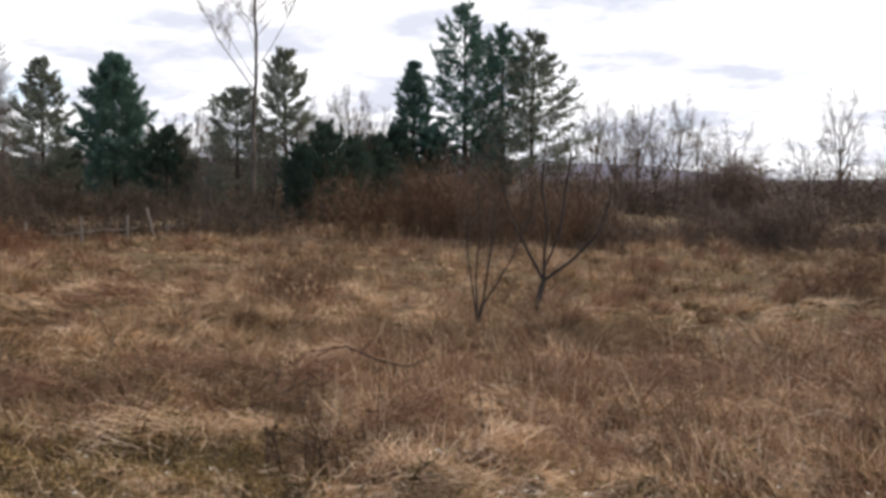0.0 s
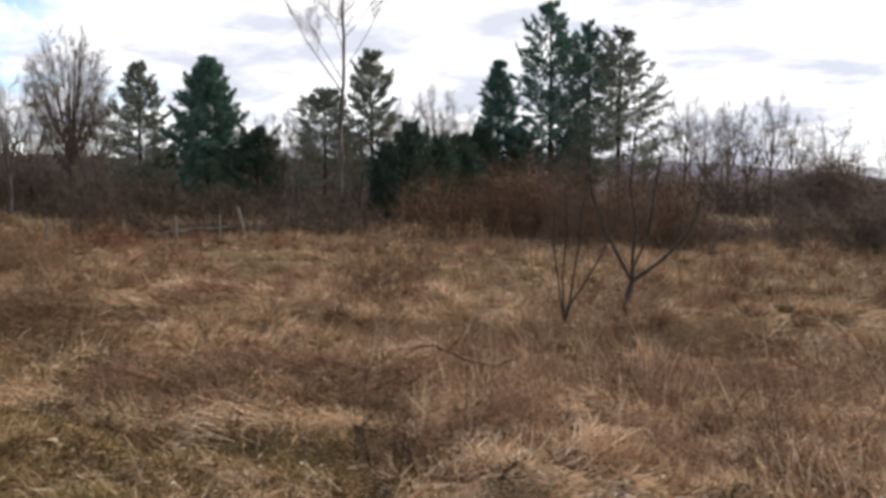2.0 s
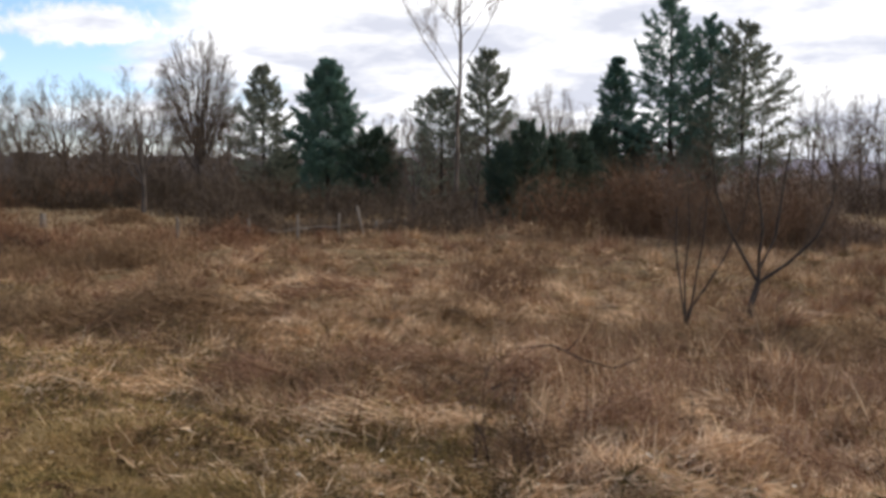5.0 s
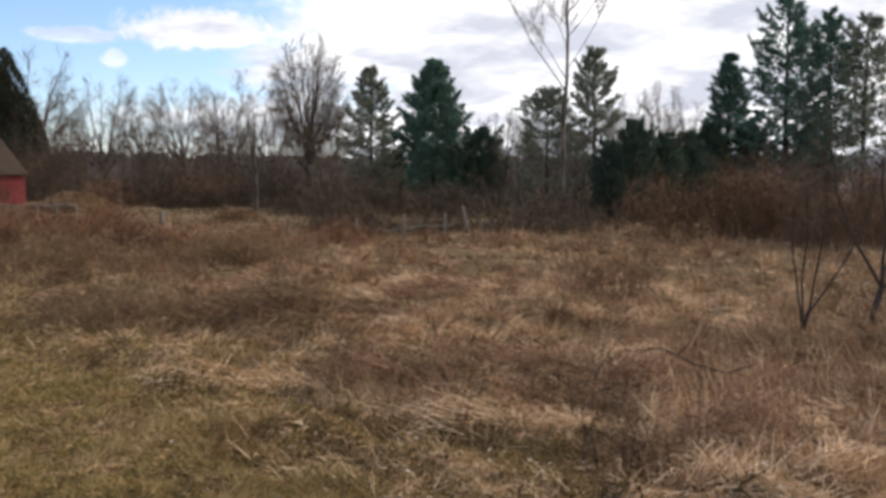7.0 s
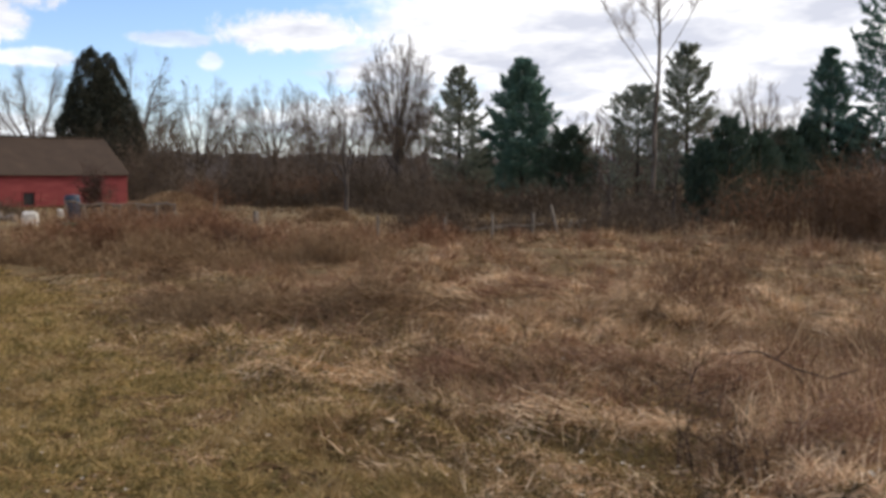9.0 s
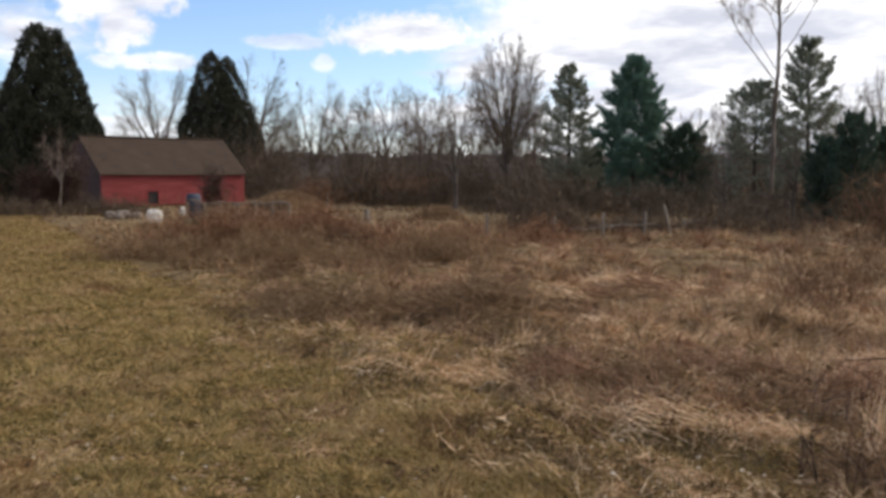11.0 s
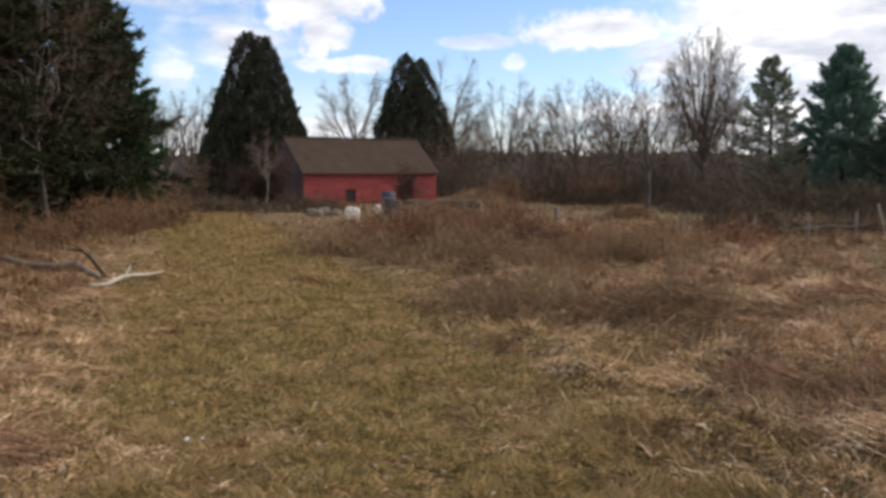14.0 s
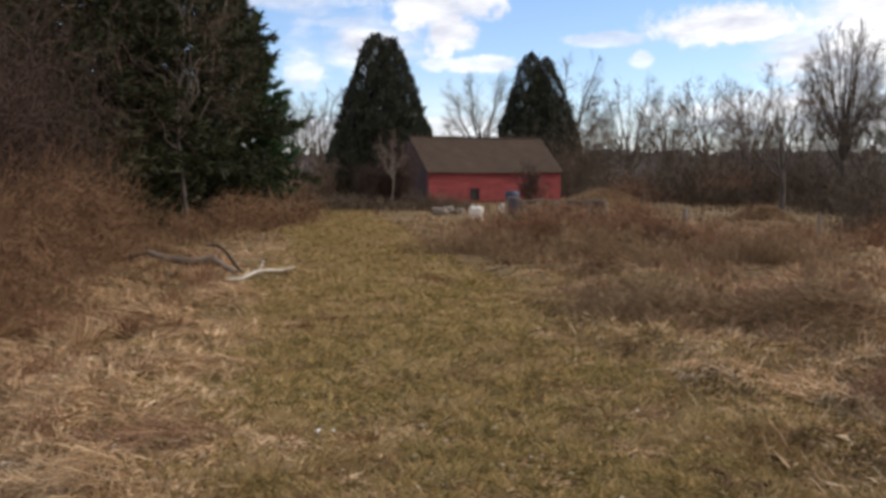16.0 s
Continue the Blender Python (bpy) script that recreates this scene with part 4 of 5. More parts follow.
def poplar_like(name, height, radius, reach, seed, mats):
    """A straight pale leader, bare to two fifths of its height, then a few long limbs at a steep angle."""
    rnd = random.Random(seed)
    w, e = Wood(), empty(name)
    n = 14
    pts = [Vector((rnd.gauss(0, 0.03) + 0.25 * math.sin(k / n * 2.2), rnd.gauss(0, 0.03), height * k / n - 0.1)) for k in range(n + 1)]
    w.trunk = [(*a, *b, radius * (1 - 0.8 * k / n), radius * (1 - 0.8 * (k + 1) / n)) for k, (a, b) in enumerate(zip(pts, pts[1:]))]
    fine = dict(steps=(5, 5, 4, 3), wander=0.09, lift=0.07, depth=3, bare=(0, 0.1, 0.1, 0.1), kids=(2, 2, 2, 1), chance=0.7, angle=(20, 46), ratio=(0.42, 0.65), fine=0.010)
    for i in range(15):
        f = 0.40 + 0.50 * i / 15
        a = pts[int(f * n)].lerp(pts[min(n, int(f * n) + 1)], f * n % 1)
        th, out = (math.pi if i == 0 else 0.25 if i == 2 else i * 2.6 + rnd.uniform(-0.4, 0.4)), reach * (1.35 - 0.85 * f) * rnd.uniform(0.75, 1.15)
        limb, p, steps = [], a, 7
        steep = 0.8 + 0.9 * rnd.random()
        for k in range(1, steps + 1):
            g = k / steps
            q = a + Vector((math.cos(th) * out * g ** 0.95, math.sin(th) * out * g ** 0.95, out * (steep * g + 0.35 * g * g))) + Vector((rnd.gauss(0, 0.04), rnd.gauss(0, 0.04), 0))
            thick = radius * (0.27 if i % 3 == 0 else 0.18) * (1.2 - 0.5 * f)
            limb.append((*p, *q, thick * (1 - 0.85 * (k - 1) / steps), thick * (1 - 0.85 * g)))
            if k > 1:
                for _ in range(3):
                    sd = Vector((rnd.gauss(0, 1), rnd.gauss(0, 1), 0.5)).normalized()
                    branch(w, w.crown, q, ((q - p).normalized() + sd * 0.7).normalized(), out * rnd.uniform(0.2, 0.42) * (1.2 - 0.6 * g), 0.012, 1, rnd, fine)
            p = q
        w.limbs.append(limb)
    w.objects(e, mats)
    e["tall"] = height
    return e


G_BARE = "leafless trees along the field's edge"
tagged(stand(poplar_like("poplar_tree", 13.0, 0.105, 3.6, 8, (M_BARK, M_MIDBARK, M_TWIG)), 11.7, 40, 13.5, first=True), "tall leafless poplar with a pale trunk", "poplar tree", G_BARE)
rounded = crowned("linden_tree", 9.4, 0.13, 2.25, 11, (M_TREEBARK, M_TREEBARK, M_TWIG_MID), trunk=0.2, limbs=40, low=0.40, mid=0.62, bend=0.78, twigs=5, crook=0.02, fine=0.0085, twig=0.14, even=1.15, start=0.14)
tagged(stand(rounded, 27.1, 52, 9.7, first=True), "leafless tree with a rounded crown of upright limbs", "tree", G_BARE)
spread_a = crowned("maple_tree", 9.0, 0.19, 3.6, 21, (M_TREEBARK, M_TREEBARK, M_TWIG_MID), trunk=0.18, limbs=14, low=0.34, mid=0.66, bend=0.72, twigs=4, crook=0.07, fine=0.010, twig=0.21)
tagged(stand(spread_a, 39.0, 75, 9.6, first=True), "leafless grey-brown maple with a spreading crown", "maple tree", G_BARE)
spread_b = crowned("maple_tree", 9.0, 0.17, 3.3, 22, (M_TREEBARK, M_TREEBARK, M_TWIG_MID), trunk=0.24, limbs=13, low=0.36, mid=0.62, bend=0.8, twigs=4, crook=0.10, fine=0.010, twig=0.21)
tagged(stand(spread_b, 34.6, 74, 9.6, first=True), "leafless maple with fine brown twigs", "maple tree", G_BARE)
crook = crowned("apple_tree", 6.4, 0.10, 2.3, 31, (M_TREEBARK, M_TREEBARK, M_TWIG_MID), trunk=0.22, limbs=10, low=0.4, mid=0.65, bend=0.85, twigs=3, crook=0.2, fine=0.0065, twig=0.2)
tagged(stand(crook, 30.4, 40, 6.6, first=True), "crooked leafless fruit tree at the field's edge", "fruit tree", G_BARE)
upright = crowned("ash_tree", 8.0, 0.11, 1.5, 35, (M_TREEBARK, M_BARK, M_TWIG_MID), trunk=0.3, limbs=10, low=0.42, mid=0.65, bend=0.75, twigs=3, crook=0.08, fine=0.009, twig=0.17)
tagged(stand(upright, -9.4, 56, 7.0, first=True), "slim upright leafless ash at the wood's edge", "ash tree", G_BARE)
for ob, az, dist, h, turn in ((spread_a, 57.8, 76, 9.0, 60), (spread_b, 59.2, 80, 9.0, 250), (spread_a, 42.9, 92, 14.0, 120), (spread_b, 48.0, 96, 13.0, 30), (spread_b, 41.6, 84, 9.0, 200), (spread_b, 36.8, 84, 9.4, 10), (upright, 32.4, 62, 7.6, 90), (spread_a, 32.2, 78, 8.6, 270), (spread_a, 29.2, 76, 7.6, 20), (upright, 25.4, 66, 7.0, 45),
                              (crook, 25.9, 42, 4.4, 260), (spread_b, 40.3, 66, 5.2, 75), (spread_a, 36.9, 62, 4.8, 215), (spread_b, 31.9, 58, 5.0, 20),
                              (upright, -11.9, 55, 6.6, 80), (crook, -13.0, 52, 6.2, 250), (upright, -14.2, 56, 6.9, 310), (upright, -15.4, 60, 6.0, 130), (spread_b, -10.6, 62, 6.4, 200),
                              (crook, -17.2, 44, 4.9, 100), (crook, -21.5, 50, 4.6, 10), (upright, -23.2, 46, 6.0, 150), (spread_a, -27.5, 56, 6.8, 190), (spread_b, -30.0, 52, 6.2, 70),
                              (upright, 7.2, 60, 7.4, 30), (upright, 5.7, 62, 8.4, 120), (spread_a, 3.8, 70, 7.8, 220), (upright, 15.0, 62, 6.6, 310), (spread_a, 17.0, 70, 6.4, 20), (upright, 13.9, 58, 6.2, 200), (crook, 14.3, 33, 3.4, 30), (crook, -1.2, 30, 3.2, 80), (upright, 7.9, 37, 4.4, 55), (upright, 4.9, 38, 4.6, 140), (crook, 6.3, 36, 4.2, 15), (crook, 10.4, 36, 4.0, 115)):
    stand(ob, az, dist, h, turn)
slim = crowned("young_tree", 4.5, 0.06, 1.1, 37, (M_BARK, M_MIDBARK, M_TWIG), trunk=0.3, limbs=6, low=0.5, mid=0.7, bend=0.9, twigs=3, crook=0.2, fine=0.006, twig=0.15)
tagged(stand(slim, 53.6, 50, 4.3, first=True), "young leafless tree with a pale crooked trunk", "young tree")

tagged(stand(forked("sapling", [[(0, 0, -0.1), (0.03, 0, 0.22), (0.11, 0.02, 0.5)],
                                [(0.11, 0.02, 0.48), (-0.04, 0.05, 0.76), (-0.2, 0.08, 1.05), (-0.36, 0.1, 1.5), (-0.42, 0.1, 1.95)],
                                [(0.11, 0.02, 0.5), (0.1, -0.05, 0.8), (0.13, -0.1, 1.1), (0.06, -0.1, 1.6), (0.1, -0.1, 2.2)],
                                [(0.12, 0.02, 0.5), (0.42, 0.02, 0.72), (0.72, 0.05, 1.02), (0.86, 0.08, 1.35), (0.9, 0.1, 1.6)],
                                [(0.1, 0, 0.62), (0.3, 0.2, 1.0), (0.38, 0.3, 1.5), (0.45, 0.3, 2.0)]], 0.034, 51, (M_DARK_BARK, M_DARK_BARK, M_TWIG_MID)),
               -5.75, 10.3, 0.95, first=True), "dark forked leafless sapling standing in dead grass", "sapling", "saplings in the meadow")
tagged(stand(forked("sapling", [[(0, 0, -0.1), (0.02, 0, 0.12), (0.06, 0, 0.28)],
                                [(0.0, 0, 0.05), (-0.06, 0, 0.45), (-0.13, 0.05, 0.95), (-0.12, 0.05, 1.4)],
                                [(0.06, 0, 0.26), (0.22, 0.02, 0.5), (0.42, 0.05, 0.85), (0.6, 0.1, 1.25), (0.7, 0.1, 1.7)],
                                [(0.06, 0, 0.26), (0.1, -0.05, 0.6), (0.16, -0.1, 1.0), (0.2, -0.1, 1.5)],
                                [(0.0, 0, 0.1), (-0.02, 0.1, 0.6), (0.03, 0.15, 1.1), (0.0, 0.15, 1.6)]], 0.021, 52, (M_DARK_BARK, M_DARK_BARK, M_TWIG_MID)),
               -2.2, 10.2, 0.95, first=True), "slim leafless sapling with several upright stems", "sapling", "saplings in the meadow")
dead = crowned("dead_tree", 9.5, 0.08, 2.4, 39, (M_TREEBARK, M_BARK, M_TWIG_MID), trunk=0.3, limbs=13, low=0.4, mid=0.68, bend=0.9, twigs=3, crook=0.16, fine=0.006, twig=0.18)
tagged(stand(dead, 66.0, 29, 9.0, first=True), "dead grey leafless tree in front of dark spruces", "dead tree")


# ---- thickets ----
def thicket(name, label, material, places, stems, twigs, height, lean=0.25, thick=0.008, droop=0.1, twig_len=0.45, category="thicket", kind="stuff"):
    """Stems with side twigs, rooted round the given places: (x, y, spread along, spread across, turn in degrees, height factor)."""
    sx, sy, hh = [], [], []
    for x, y, a, b, turn, k in places:
        u, v = rng.normal(0, 0.5, stems) * a, rng.normal(0, 0.5, stems) * b
        c, s = math.cos(radians(turn)), math.sin(radians(turn))
        sx.append(x + u * c - v * s), sy.append(y + u * s + v * c)
        hh.append(height * k * np.exp(-0.5 * ((u / max(a, 0.01)) ** 2 + (v / max(b, 0.01)) ** 2)) * rng.uniform(0.6, 1.2, stems))
    sx, sy, hh = np.concatenate(sx), np.concatenate(sy), np.concatenate(hh)
    n = len(sx)
    th = rng.uniform(0, 2 * np.pi, n)
    ln = rng.uniform(0, lean * 2, n)
    p = np.stack([sx, sy, ground_z(sx, sy) - 0.03], 1)
    d = unit(np.stack([np.cos(th) * ln, np.sin(th) * ln, np.ones(n)], 1))
    A, B, RA, RB = [], [], [], []
    nodes = [p]
    for s in range(3):
        q = p + d * (hh / 3)[:, None]
        A.append(p), B.append(q)
        RA.append(np.full(n, thick * (1 - 0.3 * s))), RB.append(np.full(n, thick * (0.7 - 0.25 * s)))
        d = unit(d + rng.normal(size=(n, 3)) * 0.22 + np.array([0, 0, -droop * s]))
        p = q
        nodes.append(p)
    V, F = tubes(np.concatenate(A), np.concatenate(B), np.concatenate(RA), np.concatenate(RB), 3)
    k = rng.integers(0, n, n * twigs)
    seg = rng.integers(1, 3, n * twigs)
    P = np.stack(nodes, 0)
    g = rng.random((n * twigs, 1))
    root = P[seg, k] * (1 - g) + P[seg + 1, k] * g
    dd = unit(rng.normal(size=(n * twigs, 3)) + np.array([0, 0, 0.5]))
    dd[:, 2] -= droop * 0.5
    v, t = slivers(root, dd, twig_len * rng.uniform(0.4, 1.2, n * twigs) * np.clip(hh[k], 0.3, 2), thick * 1.6)
    v[:, 2] = np.maximum(v[:, 2], 0.0)
    o = len(V)
    ob = mesh_object(name, make_mesh(name, np.concatenate([V, v]), F, t + o), material)
    return tagged(ob, label, category, kind=kind)


def row(az0, az1, d0, d1, n, along, across, k0=0.8, k1=1.2):
    """Places along a line seen between two azimuths."""
    out = []
    x0, y0 = polar(az0, d0)
    x1, y1 = polar(az1, d1)
    turn = math.degrees(math.atan2(y1 - y0, x1 - x0))
    for i in range(n):
        f = (i + rng.uniform(0.2, 0.8)) / n
        out.append((x0 + (x1 - x0) * f + rng.normal(0, 0.4), y0 + (y1 - y0) * f + rng.normal(0, 0.4), along, across, turn, rng.uniform(k0, k1)))
    return out


thicket("brush", "dark leafless brush along the far side of the field", M_TWIG_DARK, row(-33, -8, 22.4, 23.2, 18, 1.2, 0.9, 0.25, 0.95), 100, 10, 1.5, thick=0.009)
thicket("vine_mound", "dark vine-covered bush before bare trees", M_TWIG_DARK, [(*polar(-17.2, 40), 1.3, 1.0, 0, 1.0)], 300, 12, 2.8, 0.3, 0.014, 0.25, category="bush", kind="thing")
# bush added to cover the gable; shade sits in its twig colour
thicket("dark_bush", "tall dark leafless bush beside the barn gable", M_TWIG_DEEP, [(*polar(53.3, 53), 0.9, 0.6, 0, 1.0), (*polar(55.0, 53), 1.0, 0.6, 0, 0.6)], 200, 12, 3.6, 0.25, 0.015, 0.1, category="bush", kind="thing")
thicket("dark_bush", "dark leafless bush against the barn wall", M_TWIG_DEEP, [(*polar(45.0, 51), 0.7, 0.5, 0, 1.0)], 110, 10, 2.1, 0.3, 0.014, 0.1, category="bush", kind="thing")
thicket("brush", "brown leafless brush in front of the pines", M_TWIG_RED_DIM, row(-9, 3.6, 22.8, 24.4, 8, 1.5, 1.0, 0.6, 1.15), 140, 10, 1.75, thick=0.009)
thicket("brush", "grey-brown leafless undergrowth below the pines", M_TWIG_MID, row(9.5, 28, 27, 28, 14, 1.3, 0.9, 0.2, 1.1), 80, 10, 1.1, thick=0.009)
thicket("brush", "dim leafless undergrowth round the pine trunks", M_TWIG_MID, row(4, 29, 37, 41, 20, 1.6, 1.0, 0.4, 1.2), 80, 10, 1.6, thick=0.012)
thicket("brush", "grey-brown leafless undergrowth at the wood's edge", M_TWIG_MID, row(25, 40.5, 48, 58, 12, 2.4, 1.6, 0.25, 1.3), 110, 10, 2.7, thick=0.014)
thicket("brush", "russet leafless undergrowth at the wood's edge", M_TWIG_RED, row(26, 41, 52, 55, 7, 1.8, 1.2, 0.3, 1.0), 80, 9, 2.2, thick=0.012)
thicket("brush", "dark leafless undergrowth deep in the wood", M_TWIG_DARK, row(2, 46, 62, 74, 18, 3.4, 2.0, 0.3, 1.3), 90, 10, 4.2, thick=0.02, twig_len=0.6)
thicket("brush", "dim brown saplings and scrub in the wood", M_TWIG_MID, row(3, 46, 58, 70, 15, 2.8, 1.6, 0.35, 1.35), 85, 11, 5.0, 0.22, thick=0.014, twig_len=0.6)
thicket("brush", "tall dark leafless undergrowth under bare trees", M_TWIG_DARK, row(-33, -6, 42, 46, 18, 2.2, 1.5, 0.5, 1.3), 100, 10, 2.2, thick=0.014)
thicket("bramble_hedge", "russet bramble hedge in front of a barn", M_TWIG_RED, row(45.6, 37.6, 20.6, 19.4, 8, 0.75, 0.6, 0.65, 1.1), 240, 13, 1.2, 0.6, 0.006, 0.42)
# dark brambles also paint the shadowed spots of the hedge
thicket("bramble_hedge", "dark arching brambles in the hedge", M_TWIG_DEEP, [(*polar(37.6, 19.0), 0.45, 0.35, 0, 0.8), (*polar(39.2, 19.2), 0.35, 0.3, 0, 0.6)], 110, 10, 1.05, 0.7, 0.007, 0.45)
thicket("bramble_hedge", "low russet brambles running along the field", M_TWIG_RED, row(36, 25, 20, 22, 7, 0.9, 0.7, 0.3, 1.0), 150, 10, 0.95, 0.6, 0.007, 0.35)
thicket("bramble_hedge", "tan tall grass and brambles leaning before the hedge", M_WEED, row(52, 30, 19, 17, 16, 0.8, 0.7, 0.4, 1.1), 130, 9, 0.75, 0.45, 0.006, 0.15)
thicket("lodged_weeds", "grey-brown weeds flattened into a loose mat", M_WEED_DARK, row(42, 25, 11.4, 10.3, 7, 0.6, 0.75, 0.5, 1.1), 190, 9, 0.66, 1.3, 0.004, 0.35, twig_len=0.5)
thicket("lodged_weeds", "russet brambles flattened over dead grass", M_STRAW_RED, row(-3, -20, 7.6, 7.4, 6, 0.8, 0.45, 0.5, 1.1), 120, 7, 0.5, 1.7, 0.003, 0.3, twig_len=0.55)
thicket("lodged_weeds", "loose grey stalks leaning in the meadow", M_WEED, row(16, -14, 9.3, 9.8, 7, 0.6, 0.4, 0.3, 1.0), 90, 8, 0.4, 0.6, 0.0035, 0.15, twig_len=0.4)
thicket("weed_stalks", "thin dark weed stalks standing near the path", M_TWIG_DEEP, [(*polar(7.3, 4.9), 0.16, 0.14, 0, 1.0), (*polar(10.6, 5.2), 0.16, 0.1, 0, 1.1), (*polar(4.0, 5.1), 0.2, 0.1, 0, 0.9), (*polar(-3.0, 5.4), 0.2, 0.1, 0, 0.7)], 5, 5, 0.72, 0.25, 0.0042, 0.0, twig_len=0.35, category="weeds")
thicket("tall_thicket", "tall reddish brown thicket beside the path", M_TWIG_RED_DIM, row(84, 71, 9.5, 18, 6, 1.2, 0.9, 0.7, 1.1), 260, 12, 2.1, 0.25, 0.005, 0.1)
# near-black twigs carry the shade of the tall growth
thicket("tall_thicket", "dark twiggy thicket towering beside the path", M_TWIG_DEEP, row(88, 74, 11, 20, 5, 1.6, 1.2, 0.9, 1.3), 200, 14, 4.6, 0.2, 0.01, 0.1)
thicket("brush", "low brown brush at the foot of dark spruces", M_TWIG_RED_DIM, row(68, 59, 24, 33, 7, 1.8, 1.0, 0.4, 1.0), 150, 9, 1.3, 0.35, 0.01)
thicket("brush", "brown leafless brush behind the path's end", M_TWIG_DARK, row(64, 54.5, 62, 66, 9, 2.2, 1.4, 0.6, 1.2), 110, 10, 3.0, 0.3, 0.02)
thicket("brush", "grey brown brush before the barn and arborvitae", M_TWIG_MID, row(59, 48.5, 44, 42, 7, 1.8, 1.0, 0.3, 1.0), 110, 8, 1.2, 0.4, 0.013)
thicket("shrub", "small brown leafless shrub in the meadow", M_TWIG_RED_DIM, [(*polar(8.6, 11.9), 0.16, 0.14, 0, 1.0), (*polar(7.6, 12.1), 0.14, 0.12, 0, 0.95), (*polar(10.2, 12.3), 0.25, 0.2, 0, 0.7)], 22, 7, 1.25, 0.5, 0.006, 0.0, category="shrub", kind="thing")
thicket("shrub", "brown leafless shrub in dead grass", M_TWIG_RED_DIM, [(*polar(-24.0, 13.4), 0.7, 0.4, 0, 1.0)], 90, 9, 0.85, 0.5, 0.006, 0.05, category="shrub", kind="thing")


# ---- hills ----
def hill(name, label, dist, az0, az1, tops, depth, material, rough):
    """A long ridge: tops gives crest heights at even steps from az0 to az1."""
    n = 500
    az = np.linspace(az0, az1, n)
    h = np.interp(az, np.linspace(az0, az1, len(tops)), tops)
    h = h + rough * rng.normal(size=n)
    v = []
    for k, f in ((0, 0.0), (0.35, 0.55), (0.7, 0.9), (1.0, 1.0), (1.6, 0.0)):
        dd = dist + depth * k
        v.append(np.stack([-np.sin(np.radians(az)) * dd, np.cos(np.radians(az)) * dd, h * f - (0.5 if f == 0 else 0)], 1))
    v = np.stack(v, 0).reshape(-1, 3)
    i, k = np.arange(4)[:, None] * n, np.arange(n - 1)
    q = np.stack([i + k, i + k + 1, i + n + k + 1, i + n + k], -1).reshape(-1, 4)
    ob = mesh_object(name, make_mesh(name, v, q), material, smooth=True)
    tagged(ob, label, "hill", kind="structure")


# distance haze is mixed into the far ridge's blue-grey base colour
M_HILL_HAZE = mat("far_woods_haze_tint", ((0.3, (0.115, 0.106, 0.144)), (0.6, (0.173, 0.158, 0.209)), (0.8, (0.216, 0.198, 0.252))), 0.95, 0.02, 0.0, island=0.0)
M_WOODS = mat("brown_leafless_woods", ((0.3, (0.0375, 0.03, 0.027)), (0.6, (0.075, 0.06, 0.054)), (0.8, (0.112, 0.0938, 0.0825))), 0.95, 0.4, 0.0, island=0.0)
hill("hill_far", "far wooded ridge tinted blue-grey for haze", 1600, -45, 30, (30, 20, 9, 6, 38, 50, 52, 50, 48, 40), 500, M_HILL_HAZE, 0.5)
hill("woods_far", "low brown belt of leafless woods", 95, -48, 8, (2.0, 1.7, 2.1, 1.6, 2.0, 1.7, 2.4, 2.6), 30, M_WOODS, 0.25)
hill("hill_near", "low brown wooded rise behind the field", 330, 0, 110, (8, 10, 12, 13, 12, 11, 10, 9), 90, M_WOODS, 0.8)


# ---- barn ----
M_RED = mat("faded_red_boards", ((0.25, (0.0748, 0.0198, 0.02)), (0.5, (0.185, 0.0324, 0.034)), (0.75, (0.264, 0.0585, 0.058))), 0.85, 2.2, 0.5, 25, 0.35, stretch=(0.4, 0.4, 2.0))
M_ROOF = mat("weathered_brown_shingles", ((0.2, (0.0345, 0.0233, 0.0164)), (0.5, (0.062, 0.041, 0.0285)), (0.8, (0.108, 0.074, 0.051))), 0.95, 1.2, 0.5, 20, 0.4)
# the gable's shade is mixed into this dark brown board colour
M_GABLE_SHADE = mat("shaded_gable_boards", ((0.2, (0.035, 0.022, 0.018)), (0.5, (0.075, 0.045, 0.038)), (0.8, (0.12, 0.08, 0.068))), 0.9, 3, 0.5, 25, 0.3, stretch=(1, 3, 0.3))
M_DARK = mat("dark_opening", ((0.3, (0.012, 0.012, 0.013)), (0.7, (0.03, 0.03, 0.032))), 0.5, 2, island=0)
M_GREYWOOD = mat("grey_weathered_wood", ((0.2, (0.0975, 0.0805, 0.064)), (0.5, (0.203, 0.171, 0.141)), (0.8, (0.315, 0.273, 0.23))), 0.85, 4, 0.5, 30, 0.3, stretch=(1, 1, 0.25))
M_GREYBARK = mat("weathered_grey_bark", ((0.25, (0.119, 0.0931, 0.0731)), (0.5, (0.238, 0.191, 0.155)), (0.75, (0.389, 0.323, 0.267))), 0.85, 6, 0.6, 40, 0.2)
M_PALEWOOD = mat("bleached_wood", ((0.25, (0.289, 0.246, 0.196)), (0.5, (0.442, 0.391, 0.323)), (0.75, (0.578, 0.527, 0.459))), 0.8, 6, 0.4, 40, 0.2)
M_GREEN = mat("green_plastic", ((0.3, (0.056, 0.15, 0.088)), (0.7, (0.104, 0.24, 0.152))), 0.5, 3, island=0.1)
M_BLUE = mat("dark_blue_plastic", ((0.3, (0.03, 0.045, 0.075)), (0.7, (0.06, 0.085, 0.13))), 0.5, 3, island=0.1)
M_LEAF = mat("bleached_leaf", ((0.2, (0.274, 0.203, 0.134)), (0.5, (0.424, 0.335, 0.238)), (0.8, (0.547, 0.455, 0.347))), 0.7, 3, island=0.8)
